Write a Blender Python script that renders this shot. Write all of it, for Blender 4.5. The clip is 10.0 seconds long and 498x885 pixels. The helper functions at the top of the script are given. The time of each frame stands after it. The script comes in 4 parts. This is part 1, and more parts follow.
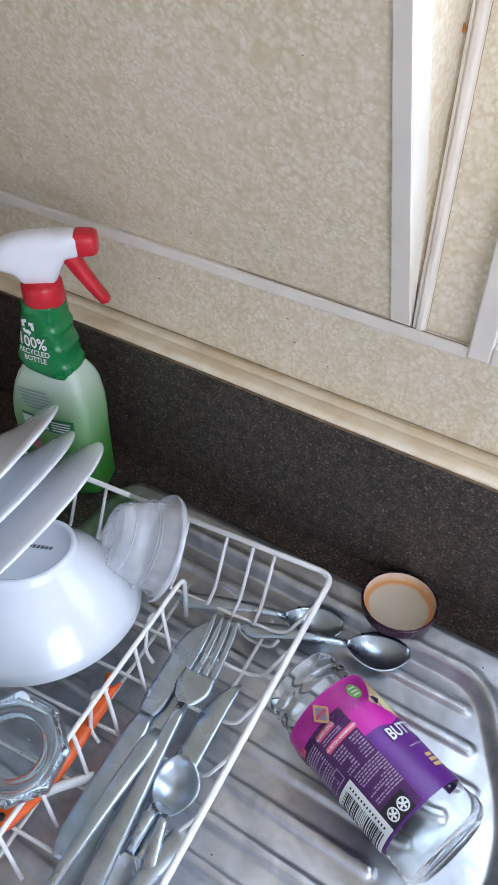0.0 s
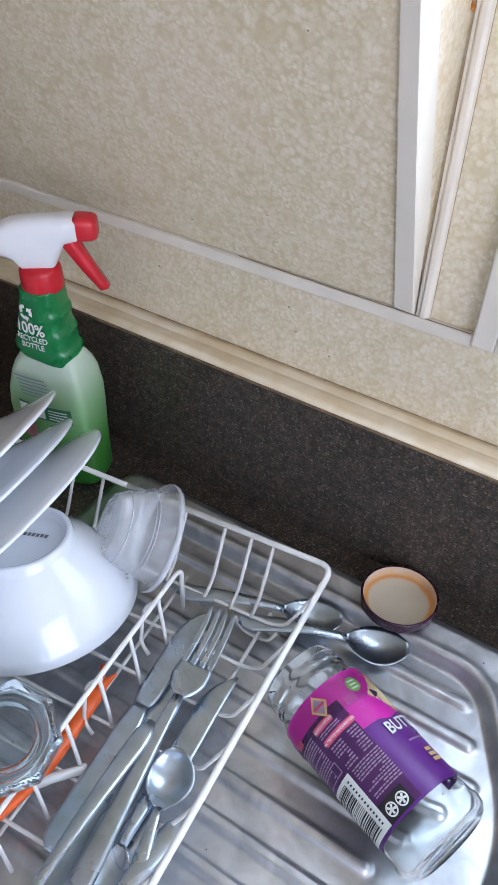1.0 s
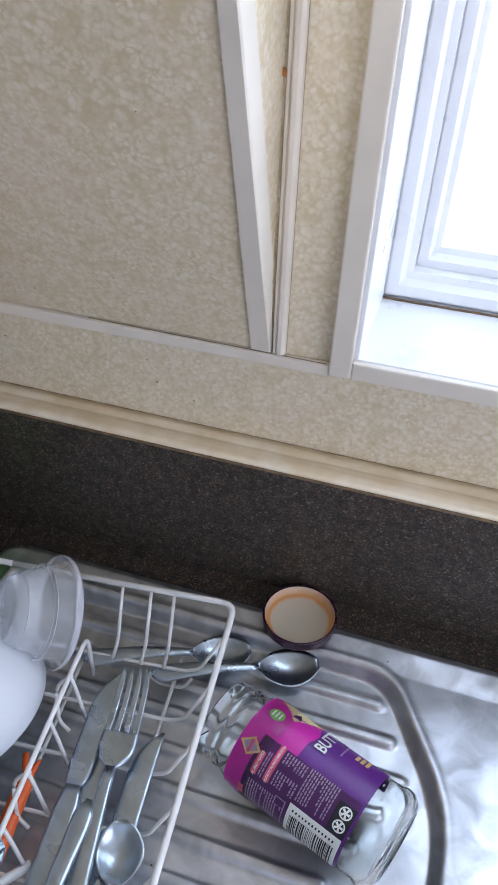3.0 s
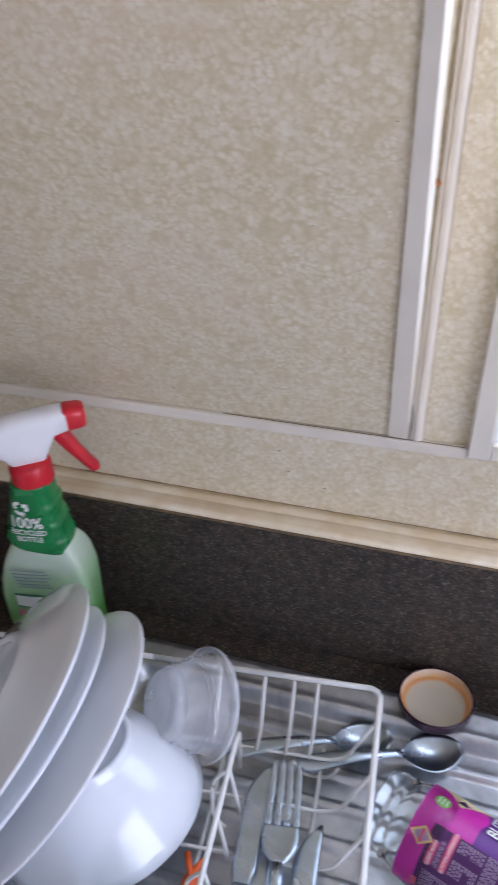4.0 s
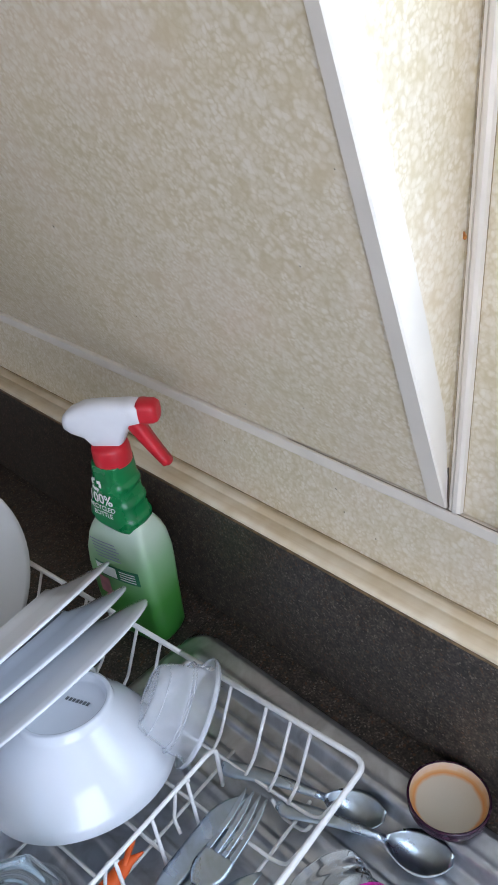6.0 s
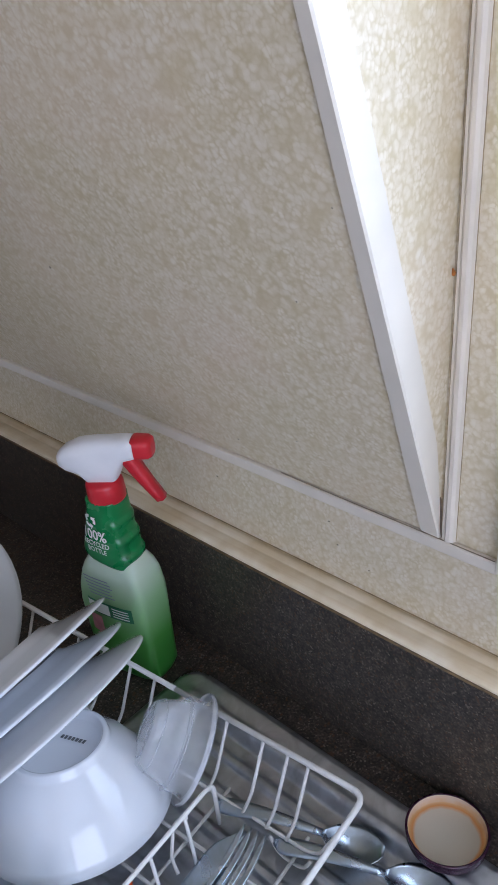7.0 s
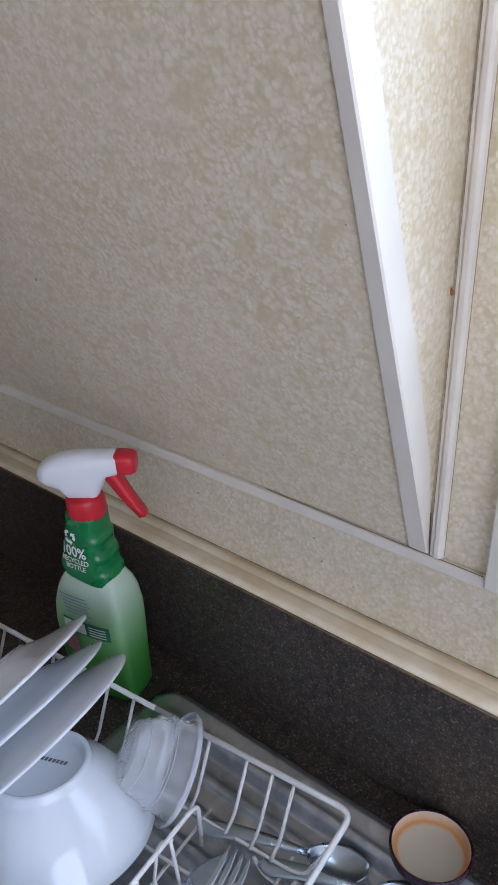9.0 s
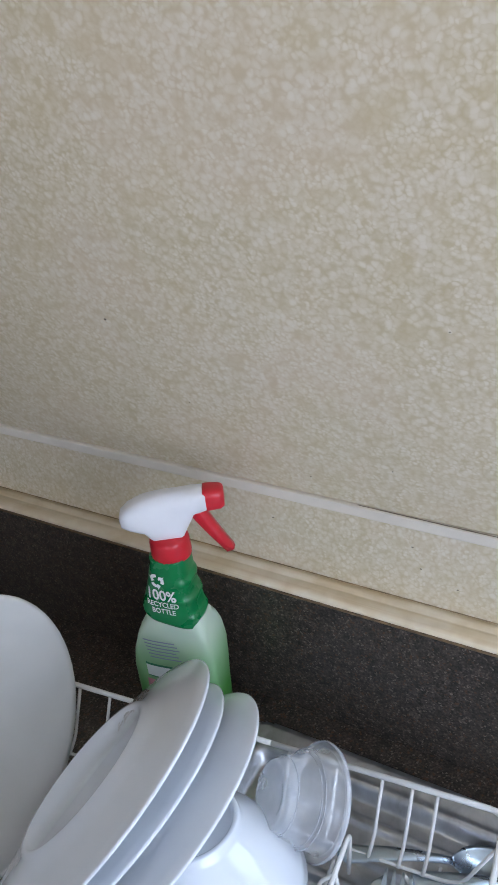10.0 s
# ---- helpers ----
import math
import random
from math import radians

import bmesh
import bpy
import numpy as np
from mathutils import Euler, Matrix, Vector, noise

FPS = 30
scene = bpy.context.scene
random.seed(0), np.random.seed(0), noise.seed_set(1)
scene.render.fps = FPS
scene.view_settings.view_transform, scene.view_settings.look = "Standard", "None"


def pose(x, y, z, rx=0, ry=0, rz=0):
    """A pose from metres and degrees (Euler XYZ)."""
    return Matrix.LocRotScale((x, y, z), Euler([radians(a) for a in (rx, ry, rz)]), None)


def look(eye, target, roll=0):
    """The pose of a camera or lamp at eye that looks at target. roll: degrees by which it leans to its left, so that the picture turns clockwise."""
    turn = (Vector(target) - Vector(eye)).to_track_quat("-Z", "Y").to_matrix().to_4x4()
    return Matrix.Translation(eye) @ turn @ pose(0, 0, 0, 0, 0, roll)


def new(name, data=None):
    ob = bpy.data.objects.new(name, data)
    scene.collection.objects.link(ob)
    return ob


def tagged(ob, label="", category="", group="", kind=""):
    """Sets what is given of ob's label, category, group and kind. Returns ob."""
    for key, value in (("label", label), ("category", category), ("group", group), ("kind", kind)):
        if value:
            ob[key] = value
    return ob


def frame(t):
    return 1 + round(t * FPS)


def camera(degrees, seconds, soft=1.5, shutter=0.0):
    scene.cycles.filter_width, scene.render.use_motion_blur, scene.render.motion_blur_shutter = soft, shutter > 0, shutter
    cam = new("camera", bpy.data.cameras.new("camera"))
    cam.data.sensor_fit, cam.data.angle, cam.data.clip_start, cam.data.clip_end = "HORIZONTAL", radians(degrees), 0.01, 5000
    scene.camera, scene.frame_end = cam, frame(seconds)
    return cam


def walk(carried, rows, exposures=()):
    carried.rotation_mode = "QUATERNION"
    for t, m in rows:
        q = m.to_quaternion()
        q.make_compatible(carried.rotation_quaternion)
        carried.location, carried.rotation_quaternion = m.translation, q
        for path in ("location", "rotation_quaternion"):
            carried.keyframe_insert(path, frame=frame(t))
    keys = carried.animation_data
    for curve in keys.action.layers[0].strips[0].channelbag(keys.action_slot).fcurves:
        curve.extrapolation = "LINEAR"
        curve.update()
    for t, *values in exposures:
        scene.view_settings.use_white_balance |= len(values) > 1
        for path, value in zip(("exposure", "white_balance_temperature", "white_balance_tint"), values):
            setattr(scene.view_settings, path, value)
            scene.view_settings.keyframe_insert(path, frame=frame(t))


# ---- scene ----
cam = camera(34.7, 10.0, soft=1.5, shutter=0.2)
PATH = [
    (0, (0.177, -0.493, 1.507), (-0.637, 0.723, 0.144), -1.1),
    (0.5, (0.174, -0.495, 1.504), (-0.65, 0.721, 0.147), -0.8),
    (1, (0.177, -0.494, 1.492), (-0.638, 0.728, 0.135), -0.4),
    (1.5, (0.177, -0.48, 1.484), (-0.647, 0.691, 0.088), -2.2),
    (2, (0.181, -0.495, 1.505), (-0.579, 0.734, 0.121), -2.4),
    (2.5, (0.161, -0.497, 1.511), (-0.462, 0.833, 0.154), -2.1),
    (2.7, (0.154, -0.493, 1.518), (-0.406, 0.861, 0.157), -1.1),
    (3.8, (0.081, -0.514, 1.542), (-0.26, 1.015, 0.3), -1.1),
    (4, (0.055, -0.536, 1.547), (-0.491, 0.975, 0.355), -3.7),
    (4.2, (0.058, -0.5185, 1.538), (-0.652, 0.895, 0.316), -6.6),
    (4.5, (0.073, -0.501, 1.54), (-0.81, 0.868, 0.38), -5.8),
    (4.7, (0.083, -0.468, 1.562), (-0.766, 0.866, 0.338), -3.9),
    (5, (0.153, -0.431, 1.532), (-0.872, 0.806, 0.341), -4.1),
    (5.2, (0.198, -0.436, 1.511), (-0.911, 0.771, 0.368), -4.7),
    (5.5, (0.234, -0.419, 1.52), (-0.991, 0.68, 0.384), -7.0),
    (5.7, (0.249, -0.404, 1.543), (-1.001, 0.666, 0.406), -8.0),
    (6.8, (0.244, -0.421, 1.541), (-0.983, 0.77, 0.504), -6.7),
    (7, (0.249, -0.425, 1.543), (-0.994, 0.754, 0.511), -7.1),
    (7.5, (0.242, -0.434, 1.548), (-1.018, 0.736, 0.526), -6.9),
    (8, (0.238, -0.435, 1.547), (-0.998, 0.766, 0.534), -5.8),
    (8.5, (0.239, -0.431, 1.544), (-0.988, 0.778, 0.528), -5.6),
    (9, (0.225, -0.45, 1.542), (-0.933, 0.841, 0.545), -4.2),
    (9.5, (0.146, -0.477, 1.555), (-0.863, 0.929, 0.552), -5.1),
    (9.7, (0.096, -0.5095, 1.563), (-0.831, 0.941, 0.549), -5.6),
    (10, (0.077, -0.532, 1.563), (-0.863, 0.92, 0.559), -6.7),
]
EXPOSURES = [
    (0.0, 0.92, 6270, 19), (1.5, 0.92, 6270, 19), (2.0, 0.65, 6270, 19), (2.5, 0.53, 6270, 19), (3.2, 0.39, 6320, 22), (3.8, -0.08, 6420, 25), (4.0, 0.71, 6270, 25),
    (4.5, 0.96, 6210, 16), (5.2, 0.85, 6160, 15), (5.5, 0.93, 6160, 14), (6.2, 0.71, 6120, 19), (7.0, 0.46, 6020, 21), (8.5, 0.47, 6020, 21), (9.0, 0.41, 6040, 21), (9.3, 0.47, 6070, 21), (10.0, 0.86, 6050, 16),
]
walk(cam, [(t, look(eye, target, roll)) for t, eye, target, roll in PATH], EXPOSURES)


# ---------------------------------------------------------------- light
world = bpy.data.worlds.new("sky")
scene.world = world
world.use_nodes = True
wn = world.node_tree.nodes
sky = wn.new("ShaderNodeTexSky")
sky.sky_type = "NISHITA"
sky.sun_disc = False
sky.sun_elevation = radians(48.8)
sky.sun_rotation = radians(267.5)
wn["Background"].inputs[1].default_value = 0.15
world.node_tree.links.new(sky.outputs[0], wn["Background"].inputs[0])


def area_lamp(name, eye, target, sx, sy, watts, colour):
    data = bpy.data.lights.new(name, "AREA")
    data.shape, data.size, data.size_y, data.energy, data.color = "RECTANGLE", sx, sy, watts, colour
    ob = new(name, data)
    ob.matrix_world = look(eye, target)
    return ob


# sky light in the kitchen window; added fill lamps in unseen east and south openings
area_lamp("window_daylight", (0.45, 0.16, 1.52), (0.40, -0.8, 1.1), 0.74, 0.66, 3.85, (0.66, 0.835, 1.0))
area_lamp("east_daylight", (1.30, -1.00, 1.50), (0.0, -0.75, 1.30), 1.0, 0.9, 8.0, (0.80, 0.88, 1.0))
area_lamp("room_daylight", (0.35, -2.36, 1.52), (0.25, 0.0, 1.35), 1.3, 1.0, 0.8, (0.80, 0.88, 1.0))

sun_data = bpy.data.lights.new("sun", "SUN")
sun_data.energy, sun_data.angle, sun_data.color = 5.0, radians(0.5), (1.0, 0.96, 0.9)
sun = new("sun", sun_data)
sun.matrix_world = look((-7.0, -0.3, 8.0), (0.0, 0.0, 0.0))

# ---------------------------------------------------------------- materials


def mat(name):
    m = bpy.data.materials.new(name)
    m.use_nodes = True
    nt = m.node_tree
    return m, nt, nt.nodes["Principled BSDF"]


def node(nt, kind, **inputs):
    n = nt.nodes.new(kind)
    for key, value in inputs.items():
        n.inputs[key.replace("_", " ")].default_value = value
    return n


def ramp(nt, fac, stops):
    r = nt.nodes.new("ShaderNodeValToRGB")
    e = r.color_ramp.elements
    while len(e) < len(stops):
        e.new(0.5)
    for el, (p, c) in zip(e, stops):
        el.position = p
        el.color = (*c, 1)
    nt.links.new(fac, r.inputs[0])
    return r


def coords(nt):
    return nt.nodes.new("ShaderNodeTexCoord").outputs["Object"]


def bump(nt, height, bsdf, strength, distance):
    b = node(nt, "ShaderNodeBump", Strength=strength, Distance=distance)
    nt.links.new(height, b.inputs["Height"])
    nt.links.new(b.outputs[0], bsdf.inputs["Normal"])
    return b


def mix_colour(nt, fac, a, b, blend="MIX"):
    m = nt.nodes.new("ShaderNodeMix")
    m.data_type, m.blend_type = "RGBA", blend
    for sock, v in ((m.inputs[0], fac), (m.inputs[6], a), (m.inputs[7], b)):
        if hasattr(v, "links"):
            nt.links.new(v, sock)
        else:
            sock.default_value = v if isinstance(v, float) else (*v, 1)
    return m.outputs[2]


def noisy(name, colour, rough, vary=0.08, scale=40.0, bump_mm=0.05, metal=0.0, coat=0.0, fine=400.0):
    """A plain painted, moulded or glazed surface with faint unevenness at two scales."""
    m, nt, b = mat(name)
    c = coords(nt)
    n1 = node(nt, "ShaderNodeTexNoise", Scale=scale, Detail=4.0)
    n2 = node(nt, "ShaderNodeTexNoise", Scale=fine, Detail=2.0)
    nt.links.new(c, n1.inputs["Vector"])
    nt.links.new(c, n2.inputs["Vector"])
    dark = tuple(v * (1 - vary) for v in colour)
    light = tuple(min(1, v * (1 + vary)) for v in colour)
    r = ramp(nt, n1.outputs[0], [(0.3, dark), (0.7, light)])
    nt.links.new(r.outputs[0], b.inputs["Base Color"])
    rr = ramp(nt, n1.outputs[0], [(0.3, (rough * 0.85,) * 3), (0.7, (min(1, rough * 1.2),) * 3)])
    nt.links.new(rr.outputs[0], b.inputs["Roughness"])
    b.inputs["Metallic"].default_value = metal
    b.inputs["Coat Weight"].default_value = coat
    b.inputs["Coat Roughness"].default_value = 0.05
    if bump_mm:
        bump(nt, n2.outputs[0], b, 0.35, bump_mm / 1000)
    return m


def wallpaper():
    """Vinyl-faced board: pale crackled cells of two sizes on a sand ground, lightly embossed."""
    m, nt, b = mat("wallpaper_board")
    c = coords(nt)

    def tex(kind, vector, **inputs):
        n = node(nt, kind, **inputs)
        nt.links.new(vector, n.inputs["Vector"])
        return n

    def times(a, b_):
        n = nt.nodes.new("ShaderNodeMath")
        n.operation = "MULTIPLY"
        nt.links.new(a, n.inputs[0])
        nt.links.new(b_, n.inputs[1])
        return n.outputs[0]

    def grey(fac, *stops):
        return ramp(nt, fac, [(q, (v, v, v)) for q, v in stops]).outputs[0]

    warp = tex("ShaderNodeTexNoise", c, Scale=150.0, Detail=2.0)
    add = nt.nodes.new("ShaderNodeVectorMath")
    add.operation = "MULTIPLY_ADD"
    nt.links.new(warp.outputs["Color"], add.inputs[0])
    add.inputs[1].default_value = (0.0056, 0.0056, 0.0056)
    nt.links.new(c, add.inputs[2])
    w = add.outputs[0]
    cells = []
    for scale in (195.0, 300.0):
        body = tex("ShaderNodeTexVoronoi", w, Scale=scale)
        sep = nt.nodes.new("ShaderNodeSeparateColor")
        nt.links.new(body.outputs["Color"], sep.inputs[0])
        inside = ramp(nt, body.outputs["Distance"], [(0.20, (1, 1, 1)), (0.48, (0.82, 0.82, 0.82)), (0.74, (0.08, 0.08, 0.08))])
        inside.color_ramp.interpolation = "B_SPLINE"
        tone = grey(sep.outputs[0], (0.0, 0.55), (0.9, 1.0))
        cells.append(times(inside.outputs[0], tone))
    pick = tex("ShaderNodeTexNoise", c, Scale=55.0, Detail=2.0)
    both = mix_colour(nt, grey(pick.outputs[0], (0.42, 0.0), (0.56, 1.0)), cells[0], cells[1])
    gaps = tex("ShaderNodeTexNoise", c, Scale=60.0, Detail=4.0)
    pale = times(both, grey(gaps.outputs[0], (0.33, 0.40), (0.50, 1.0)))
    big = tex("ShaderNodeTexNoise", c, Scale=9.0, Detail=3.0)
    ground = ramp(nt, big.outputs[0], [(0.34, (0.620, 0.515, 0.310)), (0.50, (0.650, 0.540, 0.335)), (0.68, (0.680, 0.555, 0.370))])
    col = mix_colour(nt, pale, ground.outputs[0], (0.835, 0.755, 0.620))
    nt.links.new(col, b.inputs["Base Color"])
    b.inputs["Roughness"].default_value = 0.36
    bump(nt, pale, b, 0.08, 0.0004)
    return m


def granite():
    """Dark laminate with small mineral flecks."""
    m, nt, b = mat("granite_laminate")
    c = coords(nt)
    n1 = node(nt, "ShaderNodeTexNoise", Scale=420.0, Detail=3.0)
    n2 = node(nt, "ShaderNodeTexNoise", Scale=90.0, Detail=4.0)
    v = node(nt, "ShaderNodeTexVoronoi", Scale=640.0)
    v2 = node(nt, "ShaderNodeTexVoronoi", Scale=420.0)
    for n in (n1, n2, v, v2):
        nt.links.new(c, n.inputs["Vector"])
    base = ramp(nt, n1.outputs[0], [(0.35, (0.025, 0.021, 0.0175)), (0.6, (0.076, 0.063, 0.051)), (0.75, (0.15, 0.125, 0.10))])
    cloud = ramp(nt, n2.outputs[0], [(0.35, (0.6, 0.6, 0.6)), (0.65, (1.25, 1.2, 1.15))])
    c1 = mix_colour(nt, 1.0, base.outputs[0], cloud.outputs[0], "MULTIPLY")
    sep = nt.nodes.new("ShaderNodeSeparateColor")
    nt.links.new(v.outputs["Color"], sep.inputs[0])
    pick = ramp(nt, sep.outputs[0], [(0.90, (0, 0, 0)), (0.985, (1, 1, 1))])
    c2 = mix_colour(nt, pick.outputs[0], c1, (0.20, 0.165, 0.13))
    sep2 = nt.nodes.new("ShaderNodeSeparateColor")
    nt.links.new(v2.outputs["Color"], sep2.inputs[0])
    pick2 = ramp(nt, sep2.outputs[1], [(0.93, (0, 0, 0)), (0.95, (1, 1, 1))])
    c3 = mix_colour(nt, pick2.outputs[0], c2, (0.10, 0.055, 0.03))
    nt.links.new(c3, b.inputs["Base Color"])
    b.inputs["Roughness"].default_value = 0.37
    bump(nt, n1.outputs[0], b, 0.2, 0.0002)
    return m


def steel(name, rough, tone=0.62, streak=(30.0, 900.0, 900.0), stain=0.25, red=0.95, relief=0.12):
    """Brushed stainless steel with water marks."""
    m, nt, b = mat(name)
    c = coords(nt)
    mp = nt.nodes.new("ShaderNodeMapping")
    mp.inputs["Scale"].default_value = streak
    nt.links.new(c, mp.inputs["Vector"])
    grain = node(nt, "ShaderNodeTexNoise", Scale=1.0, Detail=2.0)
    nt.links.new(mp.outputs[0], grain.inputs["Vector"])
    marks = node(nt, "ShaderNodeTexNoise", Scale=38.0, Detail=5.0, Distortion=0.6)
    nt.links.new(c, marks.inputs["Vector"])
    col = ramp(nt, marks.outputs[0], [(0.3, (tone * (1 - stain) * red, tone * (1 - stain), tone * (1 - stain) * 1.03)), (0.65, (tone * red, tone, tone * (2 - red) * 1.02))])
    nt.links.new(col.outputs[0], b.inputs["Base Color"])
    b.inputs["Metallic"].default_value = 1.0
    rr = ramp(nt, marks.outputs[0], [(0.3, (rough * 1.5,) * 3), (0.7, (rough,) * 3)])
    nt.links.new(rr.outputs[0], b.inputs["Roughness"])
    bump(nt, grain.outputs[0], b, relief, 0.0002)
    return m


def glass(name, colour=(1, 1, 1), rough=0.0, ior=1.5):
    m, nt, b = mat(name)
    b.inputs["Base Color"].default_value = (*colour, 1)
    b.inputs["Transmission Weight"].default_value = 1.0
    b.inputs["IOR"].default_value = ior
    c = coords(nt)
    n = node(nt, "ShaderNodeTexNoise", Scale=60.0, Detail=2.0)
    nt.links.new(c, n.inputs["Vector"])
    r = ramp(nt, n.outputs[0], [(0.4, (rough,) * 3), (0.7, (rough + 0.03,) * 3)])
    nt.links.new(r.outputs[0], b.inputs["Roughness"])
    bump(nt, n.outputs[0], b, 0.04, 0.0003)
    return m


M_WALL = wallpaper()
M_GRANITE = granite()
M_TRIM = noisy("white_trim_paint", (0.78, 0.71, 0.605), 0.4, 0.07, 25)
M_EDGE = noisy("white_plastic_edging", (0.77, 0.71, 0.61), 0.35, 0.05, 20)


def streaky(name, dark, light, rough):
    """Old paint with brown grain that shows through along its length."""
    m, nt, b = mat(name)
    mp = nt.nodes.new("ShaderNodeMapping")
    mp.inputs["Scale"].default_value = (7.0, 210.0, 210.0)
    nt.links.new(coords(nt), mp.inputs["Vector"])
    n = node(nt, "ShaderNodeTexNoise", Scale=1.0, Detail=4.0)
    nt.links.new(mp.outputs[0], n.inputs["Vector"])
    wide = node(nt, "ShaderNodeTexNoise", Scale=26.0, Detail=3.0)
    nt.links.new(coords(nt), wide.inputs["Vector"])
    fine = ramp(nt, n.outputs[0], [(0.34, dark), (0.50, light)])
    worn = ramp(nt, wide.outputs[0], [(0.35, (0.86, 0.80, 0.70)), (0.60, (1, 1, 1))])
    nt.links.new(mix_colour(nt, 1.0, fine.outputs[0], worn.outputs[0], "MULTIPLY"), b.inputs["Base Color"])
    b.inputs["Roughness"].default_value = rough
    bump(nt, n.outputs[0], b, 0.3, 0.0002)
    return m


M_BEAD = streaky("aged_cream_bead", (0.80, 0.685, 0.50), (0.85, 0.75, 0.575), 0.42)
M_DISH = noisy("greyed_white_plastic", (0.66, 0.645, 0.61), 0.32, 0.05, 14, 0.1)
M_SEAL = noisy("brown_grime", (0.16, 0.10, 0.05), 0.7, 0.4, 120, 0.2)
M_TAN = noisy("tan_grime", (0.40, 0.29, 0.16), 0.6, 0.45, 60, 0.1)
M_UPVC = noisy("white_window_plastic", (0.82, 0.83, 0.84), 0.3, 0.04, 15)
M_ROOM = noisy("pale_room_paint", (0.68, 0.66, 0.62), 0.6, 0.06, 6)
M_DIMWALL = noisy("dark_unseen_wall", (0.24, 0.17, 0.11), 0.5, 0.2, 7)
M_FLOOR = noisy("brown_floor_covering", (0.22, 0.16, 0.11), 0.5, 0.2, 9)
M_STEEL = steel("drainer_steel", 0.33, 0.69, (14.0, 400.0, 400.0), 0.36, 0.97)
M_CUTLERY = steel("cutlery_steel", 0.25, 0.64, (40.0, 700.0, 700.0), 0.28, 0.86, 0.04)
M_WIRE = noisy("white_coated_wire", (0.80, 0.79, 0.76), 0.32, 0.06, 60)
M_CHINA = noisy("white_glazed_china", (0.74, 0.77, 0.81), 0.09, 0.03, 12, 0.0, coat=0.4)
M_STAMP = noisy("grey_print", (0.12, 0.13, 0.14), 0.3, 0.2, 80)
M_RED = noisy("red_plastic", (0.62, 0.018, 0.03), 0.33, 0.08, 40)
M_WHITEP = noisy("white_plastic", (0.80, 0.80, 0.82), 0.35, 0.04, 40)
M_GREEN = noisy("green_plastic_sleeve", (0.005, 0.20, 0.055), 0.28, 0.12, 40)
M_PRINT = noisy("white_print", (0.80, 0.84, 0.80), 0.4, 0.03, 60, 0.0)
M_ORANGE = noisy("orange_plastic", (0.85, 0.13, 0.02), 0.35, 0.08, 60)
M_PANE = glass("window_glass", (0.98, 0.99, 0.985), 0.0, 1.45)
M_TUMBLER = glass("tumbler_glass", (0.84, 0.94, 0.97), 0.03, 1.42)
M_GLASS = glass("clear_glass", (0.965, 0.985, 0.98), 0.01, 1.27)


def milky_plastic(haze=0.24):
    """Thin frosted plastic: mostly clear, a little white scatter and a soft gloss."""
    m, nt, b = mat("milky_clear_plastic")
    b.inputs["Base Color"].default_value = (0.86, 0.88, 0.92, 1)
    b.inputs["Roughness"].default_value = 0.16
    clear = nt.nodes.new("ShaderNodeBsdfTransparent")
    clear.inputs[0].default_value = (0.97, 0.975, 0.985, 1)
    mx = nt.nodes.new("ShaderNodeMixShader")
    c = coords(nt)
    n = node(nt, "ShaderNodeTexNoise", Scale=45.0, Detail=3.0)
    nt.links.new(c, n.inputs["Vector"])
    r = ramp(nt, n.outputs[0], [(0.35, (haze, haze, haze)), (0.7, (haze * 1.2, haze * 1.2, haze * 1.2))])
    nt.links.new(r.outputs[0], mx.inputs[0])
    nt.links.new(clear.outputs[0], mx.inputs[1])
    nt.links.new(b.outputs[0], mx.inputs[2])
    nt.links.new(mx.outputs[0], nt.nodes["Material Output"].inputs["Surface"])
    return m


M_TUB = milky_plastic(0.30)
M_TUBRIM = milky_plastic(0.38)

# ---------------------------------------------------------------- mesh helpers


def link_bm(name, bm, material, smooth=True):
    me = bpy.data.meshes.new(name)
    bm.normal_update()
    bm.to_mesh(me)
    bm.free()
    if smooth:
        for p in me.polygons:
            p.use_smooth = True
    me.materials.append(material)
    return new(name, me)


def part(name, bm, material, parent, label="", smooth=True):
    ob = link_bm(name, bm, material, smooth)
    ob.parent = parent
    if label:
        ob["label"] = label
    return ob


def thing(name, m, label, category, group="", kind=""):
    ob = new(name)
    ob.matrix_world = m
    return tagged(ob, label, category, group, kind)


def box(bm, x0, x1, y0, y1, z0, z1, bevel=0.0):
    made = bmesh.ops.create_cube(bm, size=1.0)["verts"]
    for v in made:
        v.co = Vector(((x0 + x1) / 2 + v.co.x * (x1 - x0), (y0 + y1) / 2 + v.co.y * (y1 - y0), (z0 + z1) / 2 + v.co.z * (z1 - z0)))
    if bevel:
        edges = {e for v in made for e in v.link_edges}
        bmesh.ops.bevel(bm, geom=list(edges), offset=bevel, segments=2, affect="EDGES", profile=0.5)
    return bm


def boxed(x0, x1, y0, y1, z0, z1, bevel=0.0):
    return box(bmesh.new(), x0, x1, y0, y1, z0, z1, bevel)


def rings_to_bm(bm, rings, closed=True, cap0=True, cap1=True):
    """Skins a list of equally long point rings."""
    vs = [[bm.verts.new(p) for p in ring] for ring in rings]
    n = len(vs[0])
    for a, b in zip(vs, vs[1:]):
        for k in range(n if closed else n - 1):
            bm.faces.new((a[k], a[(k + 1) % n], b[(k + 1) % n], b[k]))
    if cap0:
        bm.faces.new(list(reversed(vs[0])))
    if cap1:
        bm.faces.new(vs[-1])
    return bm


